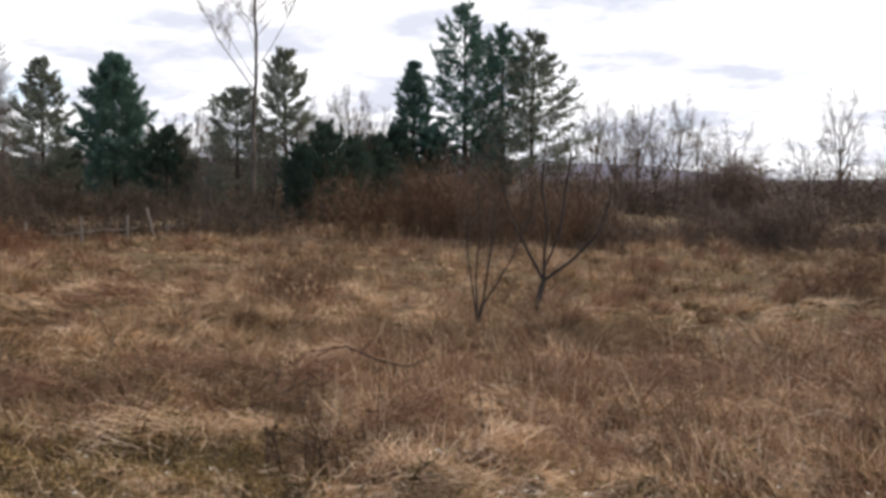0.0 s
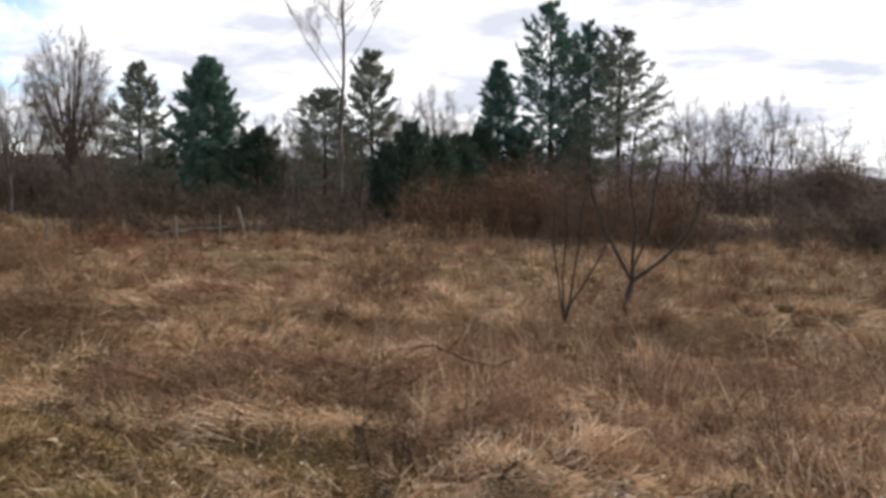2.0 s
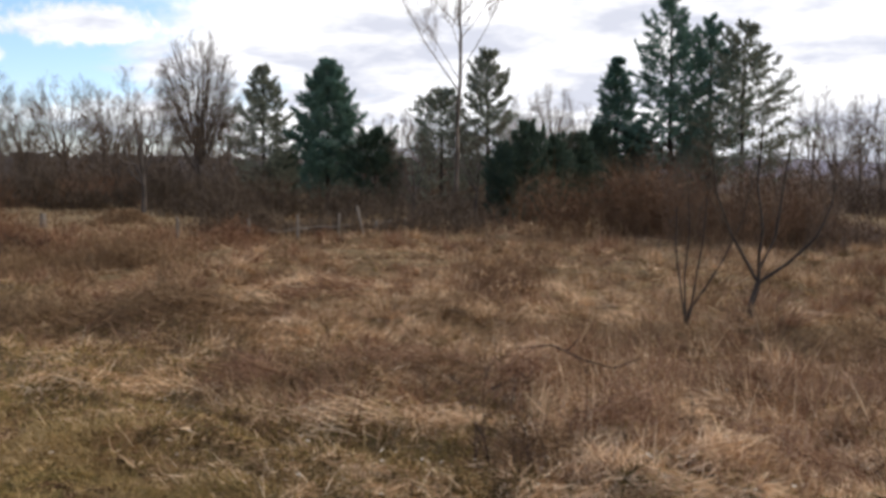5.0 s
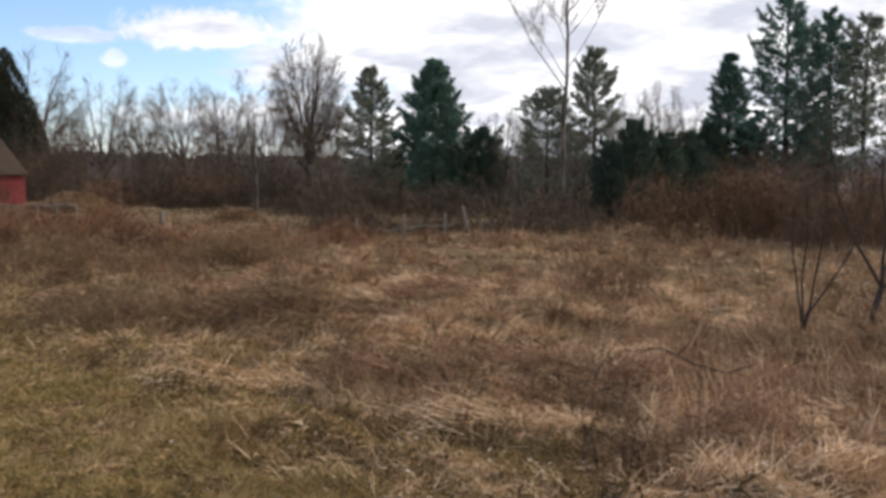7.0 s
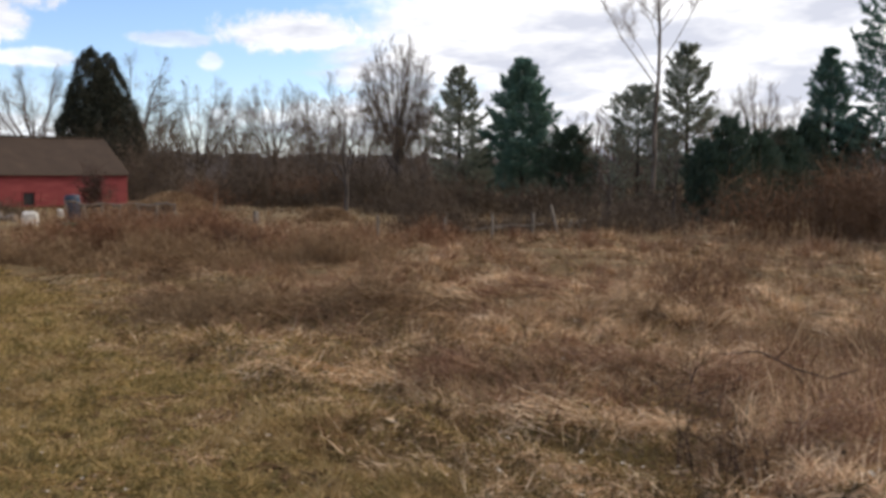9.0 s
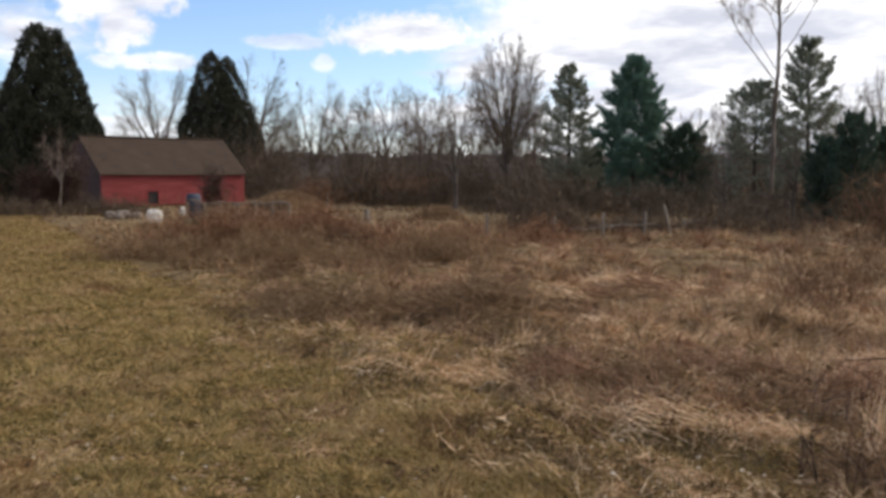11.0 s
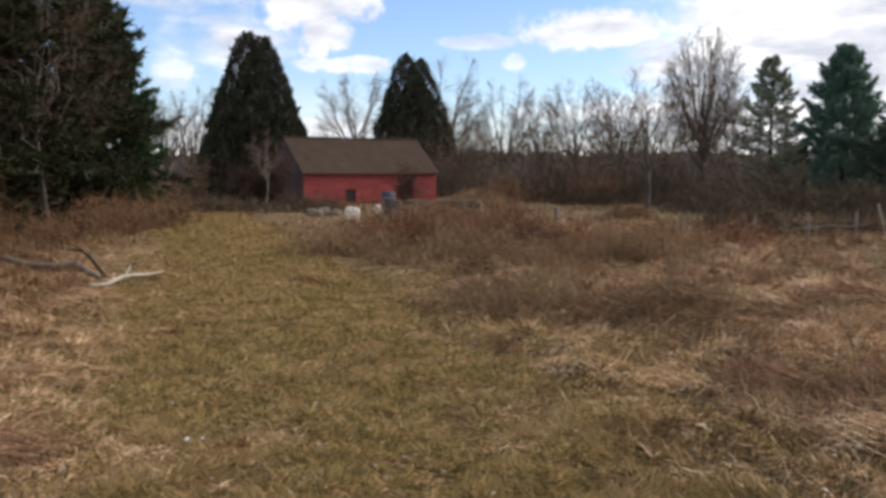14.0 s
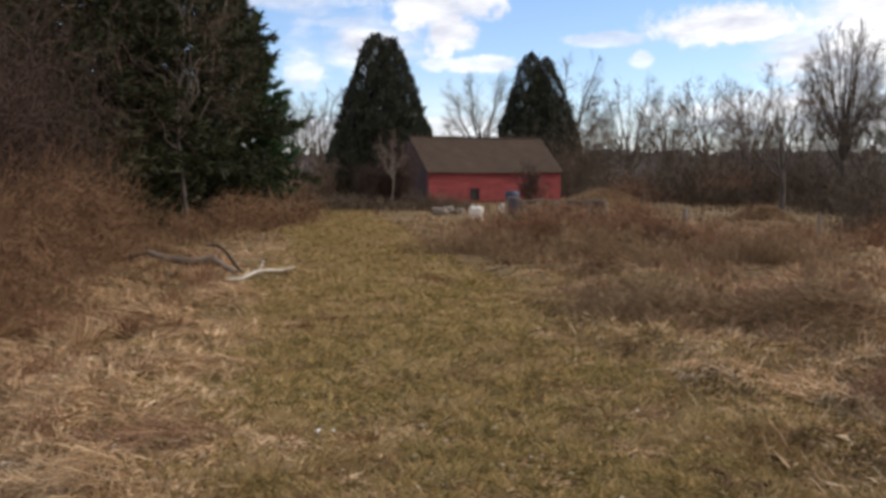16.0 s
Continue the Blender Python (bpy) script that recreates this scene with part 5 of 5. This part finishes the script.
M_WHITE = mat("dirty_white", ((0.2, (0.533, 0.508, 0.458)), (0.6, (0.757, 0.733, 0.678)), (0.9, (0.825, 0.799, 0.739))), 0.6, 3, 0.3, 10, 0.2)


def box(bm, x0, x1, y0, y1, z0, z1, bevel=0.0):
    r = bmesh.ops.create_cube(bm, size=1.0)
    for v in r["verts"]:
        v.co = Vector(((x0 + x1) / 2 + v.co.x * (x1 - x0), (y0 + y1) / 2 + v.co.y * (y1 - y0), (z0 + z1) / 2 + v.co.z * (z1 - z0)))
    if bevel:
        bmesh.ops.bevel(bm, geom=list({e for v in r["verts"] for e in v.link_edges}), offset=bevel, segments=1, affect="EDGES")
    return r["verts"]


def part(name, bm, material, parent, label=""):
    me = bpy.data.meshes.new(name)
    bm.to_mesh(me)
    bm.free()
    ob = mesh_object(name, me, material, parent)
    if label:
        ob["label"] = label
    return ob


def one_box(name, material, parent, *dims, bevel=0.0, label=""):
    bm = bmesh.new()
    box(bm, *dims, bevel)
    return part(name, bm, material, parent, label)


BARN_L, BARN_W, EAVE, RIDGE = 9.2, 5.5, 1.93, 4.02


def build_barn():
    """Local axes: x along the ridge, y towards the field's side (front), origin under the ridge's near end."""
    L, W, E, R = BARN_L, BARN_W, EAVE, RIDGE
    px, py = polar(52.37, 58)
    e = empty("barn", Matrix.Translation((px, py, 0.0)) @ Matrix.Rotation(radians(74.4), 4, "Z"))
    tagged(e, "low faded red board barn with a brown shingle roof", "barn")
    hw = W / 2
    # front is local -y
    win = (2.75, 3.4, 0.1, 0.8)
    bm = bmesh.new()
    for d in ((0.0, win[0], -hw, -hw + 0.12, 0, E), (win[1], L, -hw, -hw + 0.12, 0, E), (win[0], win[1], -hw, -hw + 0.12, 0, win[2]), (win[0], win[1], -hw, -hw + 0.12, win[3], E)):
        box(bm, *d)
    part("front_wall", bm, M_RED, e)
    one_box("back_wall", M_RED, e, 0, L, hw - 0.12, hw, 0, E)
    for x in (0.0, L - 0.12):
        bm = bmesh.new()
        pts = [(-hw + 0.12, 0), (hw - 0.12, 0), (hw - 0.12, E), (0, R - 0.12), (-hw + 0.12, E)]
        a = [bm.verts.new((x, p, z)) for p, z in pts]
        b = [bm.verts.new((x + 0.12, p, z)) for p, z in pts]
        bm.faces.new(a[::-1]), bm.faces.new(b)
        for i in range(5):
            bm.faces.new((a[i], a[(i + 1) % 5], b[(i + 1) % 5], b[i]))
        part("gable_wall", bm, M_GABLE_SHADE, e, "brown board gable, darkened for its shade")
    # boards on the front, laid as clapboards
    z = 0.05
    while z < E - 0.1:
        for x0, x1 in ((0.0, win[0] - 0.08), (win[1] + 0.08, L)) if win[2] - 0.2 < z < win[3] else ((0.0, L),):
            bm = bmesh.new()
            for v in box(bm, x0, x1, -hw - 0.03, -hw - 0.002, z, z + 0.165):
                if v.co.z > z + 0.1 and v.co.y < -hw - 0.01:
                    v.co.y += 0.018
            part("board", bm, M_RED, e)
        z += 0.17
    # roof planes with shingle courses
    over, run = 0.12, hw + 0.2
    slope = (R - E) / hw
    for side in (-1, 1):
        bm = bmesh.new()
        nx, ny = 24, 8
        grid = {}
        for i in range(nx + 1):
            for k in range(ny + 1):
                x, y = -over + (L + 2 * over) * i / nx, side * run * (1 - k / ny)
                sag = -0.05 * math.sin(math.pi * i / nx) + 0.012 * noise.noise(Vector((x, y, 0)))
                for top in (0, 1):
                    grid[i, k, top] = bm.verts.new((x, y, R - abs(y) * slope + (0.05 + sag if top else -0.02)))
        for i in range(nx):
            for k in range(ny):
                for top in (0, 1):
                    q = [grid[i, k, top], grid[i + 1, k, top], grid[i + 1, k + 1, top], grid[i, k + 1, top]]
                    bm.faces.new(q if top else q[::-1])
            for k in (0, ny):
                bm.faces.new((grid[i, k, 0], grid[i + 1, k, 0], grid[i + 1, k, 1], grid[i, k, 1]))
        for k in range(ny):
            for i in (0, nx):
                bm.faces.new((grid[i, k, 0], grid[i, k + 1, 0], grid[i, k + 1, 1], grid[i, k, 1]))
        bmesh.ops.recalc_face_normals(bm, faces=bm.faces)
        part("roof", bm, M_ROOF, e, "brown shingle roof slope")
    one_box("ridge_cap", M_ROOF, e, -over, L + over, -0.12, 0.12, R + 0.02, R + 0.09, bevel=0.03)
    w = one_box("window", M_DARK, e, win[0], win[1], -hw + 0.03, -hw + 0.06, win[2], win[3])
    for d in ((win[0] - 0.08, win[0], win[2], win[3]), (win[1], win[1] + 0.08, win[2], win[3]), (win[0] - 0.08, win[1] + 0.08, win[3], win[3] + 0.08), (win[0] - 0.08, win[1] + 0.08, win[2] - 0.08, win[2])):
        one_box("frame", M_RED, w, d[0], d[1], -hw - 0.05, -hw + 0.02, d[2], d[3])


build_barn()


# ---- fallen bough, fences and clutter ----
def bough(name, label, runs, mats):
    """A fallen bough: runs of (azimuth, distance, height, radius), one part each."""
    ox, oy = (-0.21, -0.1) if runs[0][1][0] > 40 else (0.0, 0.0)
    e = empty(name, Matrix.Translation((*polar(runs[0][1][0], runs[0][1][1]), 0)))
    o = e.matrix_world.translation
    for part_name, *pts in runs:
        p = np.array([(*polar(a, d), h + float(ground_z(*polar(a, d)))) for a, d, h, r in pts]) - np.array(o) + (ox, oy, 0)
        r = np.array([q[3] for q in pts])
        v, f = tubes(p[:-1], p[1:], r[:-1], r[1:], 8)
        mesh_object(part_name, make_mesh(part_name, v, f), mats[part_name], e, smooth=True)
    return tagged(e, label, "branch")


bough("fallen_branch", "grey fallen tree bough lying beside the path",
      [("stem", (69.4, 18.2, 0.22, 0.04), (67.9, 17.3, 0.18, 0.05), (66.6, 16.7, 0.15, 0.062), (65.3, 16.0, 0.13, 0.07), (64.2, 15.5, 0.11, 0.066), (62.9, 15.1, 0.09, 0.04)),
       ("side_limb", (64.6, 15.7, 0.36, 0.014), (63.9, 15.6, 0.36, 0.02), (63.4, 15.4, 0.24, 0.024), (62.6, 15.2, 0.10, 0.03))],
      {"stem": M_GREYBARK, "side_limb": M_DARK_BARK})
bough("fallen_branch", "pale barkless fallen branch on the path's edge",
      [("stem", (63.5, 14.5, 0.05, 0.026), (62.6, 14.6, 0.09, 0.032), (61.7, 14.9, 0.15, 0.032), (61.1, 15.1, 0.14, 0.028), (60.2, 15.3, 0.12, 0.024), (59.3, 15.5, 0.12, 0.018)),
       ("side_limb", (61.5, 15.0, 0.16, 0.025), (61.2, 15.1, 0.3, 0.012))],
      {"stem": M_PALEWOOD, "side_limb": M_PALEWOOD})


bough("fallen_branch", "thin dark fallen branch lying across dead grass",
      [("stem", (8.2, 7.5, 0.22, 0.005), (6.0, 7.4, 0.25, 0.008), (4.0, 7.3, 0.22, 0.009), (2.2, 7.2, 0.2, 0.008), (0.6, 7.1, 0.2, 0.005)),
       ("side_limb", (5.0, 7.35, 0.24, 0.006), (4.4, 7.3, 0.36, 0.003))], {"stem": M_TWIG_DEEP, "side_limb": M_TWIG_DEEP})


def post(name, label, az, dist, height, radius, material, lean=0.0, group="", cap=None):
    """A split post with an uneven chamfered top."""
    x, y = polar(az, dist)
    bm = bmesh.new()
    bmesh.ops.create_cone(bm, cap_ends=True, segments=7, radius1=radius, radius2=radius * 0.85, depth=height + 0.2)
    for v in bm.verts:
        v.co.z += (height + 0.2) / 2 - 0.2
        v.co += Vector((rng.normal(0, 0.1), rng.normal(0, 0.1), 0.3 * rng.normal() if v.co.z > 0.1 else 0)) * radius
    me = bpy.data.meshes.new(name)
    bm.to_mesh(me), bm.free()
    ob = mesh_object(name, me, material)
    ob.matrix_world = Matrix.Translation((x, y, float(ground_z(x, y)))) @ Matrix.Rotation(radians(lean), 4, "Y")
    return tagged(ob, label, "post", group)


G_POSTS = "old fence posts at the field's edge"
for az, dist, h, lean in ((24.4, 25, 0.75, 2), (21.4, 25.5, 0.75, -1), (18.9, 26, 0.72, 1), (17.4, 25.5, 0.95, -14), (16.7, 26, 0.7, 6), (28.5, 25, 0.7, 0), (14.8, 27, 0.6, 3)):
    post("fence_post", "weathered grey wooden fence post", az, dist, h * 0.8, 0.045, M_GREYWOOD, lean, G_POSTS)
post("fence_post", "pale cut post standing in brambles", 35.85, 33, 0.36, 0.13, M_GREYWOOD, 0, "posts in the brambles")
post("fence_post", "thin white stake beyond the brambles", 38.3, 40, 0.95, 0.035, M_GREYWOOD, 6, "posts in the brambles")


def pole(points, radii, sides=6):
    """One bent pole through the points: shared rings, closed ends."""
    p, r = np.asarray(points, float), np.asarray(radii, float)
    d = unit(np.gradient(p, axis=0))
    a = unit(np.cross(d, np.array([0.0, 0.0, 1.0])))
    b = np.cross(d, a)
    th = np.arange(sides) * 2 * np.pi / sides
    v = p[:, None] + (a[:, None] * np.cos(th)[None, :, None] + b[:, None] * np.sin(th)[None, :, None]) * r[:, None, None]
    k = np.arange(sides)
    i = np.arange(len(p) - 1)[:, None] * sides
    q = np.stack([i + k, i + (k + 1) % sides, i + sides + (k + 1) % sides, i + sides + k], -1).reshape(-1, 4)
    return v.reshape(-1, 3), q, np.stack([k[::-1], k + (len(p) - 1) * sides])


def rail(label, a, b, radius, material):
    (az0, d0, z0), (az1, d1, z1) = a, b
    p = np.linspace((*polar(az0, d0), z0), (*polar(az1, d1), z1), 7)
    p[1:-1] += rng.normal(0, 0.025, (5, 3))
    r = radius * rng.uniform(0.8, 1.1, 7)
    return tagged(mesh_object("fallen_rail", make_mesh("fallen_rail", *pole(p, r)), material, smooth=True), label, "fence rail", "fallen fence rails")


rail("grey weathered fence rail resting between old posts", (21.4, 25.6, 0.28), (18.2, 26.0, 0.3), 0.02, M_GREYWOOD)
rail("grey fence rail lying low in the grass", (23.4, 25.2, 0.16), (20.8, 25.6, 0.22), 0.018, M_GREYWOOD)
rail("short grey rail lying against a post", (16.4, 26.2, 0.32), (15.7, 26.3, 0.4), 0.022, M_GREYWOOD)


def garden_fence():
    """Wire fence with a pale top rail, in front of the barn."""
    e = empty("garden_fence", Matrix.Translation((*polar(46.6, 32), 0)))
    tagged(e, "sagging wire garden fence with a pale top rail", "fence")
    o = np.array(e.matrix_world.translation)
    a, b = np.array((*polar(46.6, 32), 0.0)), np.array((*polar(40.6, 31), 0.0))
    n = 7
    for i in range(n):
        p = a + (b - a) * i / (n - 1) - o
        v, f = tubes([p + (0, 0, -0.2)], [p + (0, 0, 0.78)], [0.05], [0.045], 6)
        mesh_object("post", make_mesh("post", v, f), M_GREYWOOD, e)
    p = np.linspace(a - o, b - o, 13)
    p[:, 2] = 0.76 + 0.04 * np.sin(np.arange(13) * 1.9)
    p[:3, 2] += (0.1, 0.06, 0.0)
    mesh_object("top_rail", make_mesh("top_rail", *pole(p, np.full(13, 0.04))), M_GREYWOOD, e)
    u = np.linspace(0, 1, 90)[:, None]
    lo = a - o + (b - a) * u
    v1, f1 = tubes(lo + (0, 0, 0.02), lo + (0, 0, 0.72), np.full(90, 0.008), np.full(90, 0.008), 3)
    zz = np.linspace(0.05, 0.71, 12)
    s0, s1 = np.repeat([a - o], 12, 0), np.repeat([b - o], 12, 0)
    s0[:, 2], s1[:, 2] = zz, zz
    v2, f2 = tubes(s0, s1, np.full(12, 0.008), np.full(12, 0.008), 3)
    tagged(mesh_object("netting", make_mesh("netting", np.concatenate([v1, v2]), np.concatenate([f1, f2 + len(v1)])), M_DARK, e), "dark wire netting", kind="stuff")


garden_fence()


def lump(name, label, category, az, dist, size, material, seed, z=0.0, parent=None):
    """A rounded irregular block such as a filled sack."""
    bm = bmesh.new()
    bmesh.ops.create_icosphere(bm, subdivisions=3, radius=0.5)
    for v in bm.verts:
        c = v.co * 2
        k = max(abs(c.x), abs(c.y), abs(c.z)) ** 0.8
        c = c / max(k, 0.3) * 0.5
        c += v.co * 0.25 * noise.noise(v.co * 3 + Vector((seed, 0, 0)))
        v.co = Vector((c.x * size[0], c.y * size[1], c.z * size[2] + size[2] / 2))
    me = bpy.data.meshes.new(name)
    bm.to_mesh(me), bm.free()
    ob = mesh_object(name, me, material, parent, smooth=True)
    if parent is None:
        ob.matrix_world = Matrix.Translation((*polar(az, dist), z)) @ Matrix.Rotation(radians(az), 4, "Z")
        tagged(ob, label, category)
    return ob


lump("sack", "white filled sack slumped in grass by the barn", "sack", 48.5, 34.0, (0.52, 0.4, 0.48), M_WHITE, 4)
for az, dist, k in ((50.9, 38.2, 1.0), (50.5, 38.0, 0.8), (50.2, 38.4, 1.1), (49.8, 38.1, 0.7), (49.4, 37.8, 0.9), (50.35, 37.6, 0.6)):
    tagged(lump("stone", "", "stone", az, dist, (0.42 * k, 0.36 * k, 0.3 * k), M_GREYBARK, az * 7), "grey-brown field stone in a heap by the barn", "stone", "heap of field stones")
lump("bucket", "small pale bucket by the barn", "bucket", 46.85, 41, (0.24, 0.24, 0.34), M_WHITE, 7, 0.0)
lump("tub", "low green plastic tub in the grass", "tub", 46.4, 32, (0.5, 0.4, 0.2), M_GREEN, 9, 0.0)


def drum(az, dist):
    e = empty("barrel", Matrix.Translation((*polar(az, dist), 0)))
    tagged(e, "dark blue plastic barrel beside a red barn", "barrel")
    bm = bmesh.new()
    prof = ((0.0, 0.0), (0.27, 0.0), (0.29, 0.1), (0.30, 0.45), (0.29, 0.85), (0.26, 0.9), (0.0, 0.9))
    rings = [[bm.verts.new((r * math.cos(k * math.pi / 8), r * math.sin(k * math.pi / 8), z)) for k in range(16)] for r, z in prof if r]
    for a, b in zip(rings, rings[1:]):
        for k in range(16):
            bm.faces.new((a[k], a[(k + 1) % 16], b[(k + 1) % 16], b[k]))
    bm.faces.new(rings[0][::-1])
    part("body", bm, M_BLUE, e)
    bm = bmesh.new()
    bmesh.ops.create_cone(bm, cap_ends=True, segments=16, radius1=0.27, radius2=0.25, depth=0.05)
    for v in bm.verts:
        v.co.z += 0.93
    part("lid", bm, M_BLUE, e)


drum(46.2, 39)


def straw_mound(az, dist, wide, tall):
    x0, y0 = polar(az, dist)
    e = empty("straw_mound", Matrix.Translation((x0, y0, 0)))
    tagged(e, "mound of old straw-brown hay behind the brambles", "hay mound")
    bm = bmesh.new()
    bmesh.ops.create_grid(bm, x_segments=24, y_segments=24, size=1.0)
    for v in bm.verts:
        r = min(1.0, v.co.length)
        v.co = Vector((v.co.x * wide, v.co.y * wide, tall * (1 - r ** 1.6) + 0.12 * noise.noise(v.co * 3) - 0.06))
    part("heap", bm, M_UMBER, e)
    n = 5000
    a, r = rng.uniform(0, 2 * np.pi, n), np.sqrt(rng.random(n))
    root = np.stack([np.cos(a) * r * wide, np.sin(a) * r * wide, tall * (1 - r ** 1.6)], 1)
    v, q, t = blades(root, np.stack([np.cos(a), np.sin(a), rng.uniform(-0.2, 0.8, n)], 1) + rng.normal(size=(n, 3)) * 0.4, rng.uniform(0.15, 0.4, n), 0.03, 0.3)
    tagged(mesh_object("loose_straw", make_mesh("loose_straw", v, q, t), M_WEED, e), "loose brown straw", kind="stuff")


straw_mound(40.6, 46, 2.0, 0.9)
straw_mound(31.5, 34, 0.9, 0.42)

# pale leaves and pebbles strewn in the turf
n = 750
x, y, d = scatter(n, 3.6, 15, -32, 78)
a = rng.uniform(0, 2 * np.pi, n)
r = rng.uniform(0.006, 0.019, n)
z = ground_z(x, y) + 0.05 + 0.05 * (np.abs(path_offset(x, y)) > 1)
q = []
for k, lift in ((0, 0.5), (1, 0.0), (2, 0.5), (3, 0.1)):
    th = a + k * math.pi / 2
    q.append(np.stack([x + np.cos(th) * r * (1.4 if k % 2 else 0.8), y + np.sin(th) * r * (1.4 if k % 2 else 0.8), z + lift * r], 1))
v = np.stack(q, 1).reshape(-1, 3)
tagged(mesh_object("fallen_leaf", make_mesh("fallen_leaf", v, np.arange(n * 4).reshape(-1, 4)), M_LEAF), "small bleached curled leaves strewn over the turf", "leaves", kind="stuff")
for az, dist, k in ((60.0, 5.75, 0.62), (59.1, 5.78, 0.4), (60.5, 6.9, 0.45)):
    lump("pebble", "small white stone lying in short turf", "stone", az, dist, (0.05 * k, 0.045 * k, 0.035 * k), M_WHITE, az, float(ground_z(*polar(az, dist))) + 0.03)
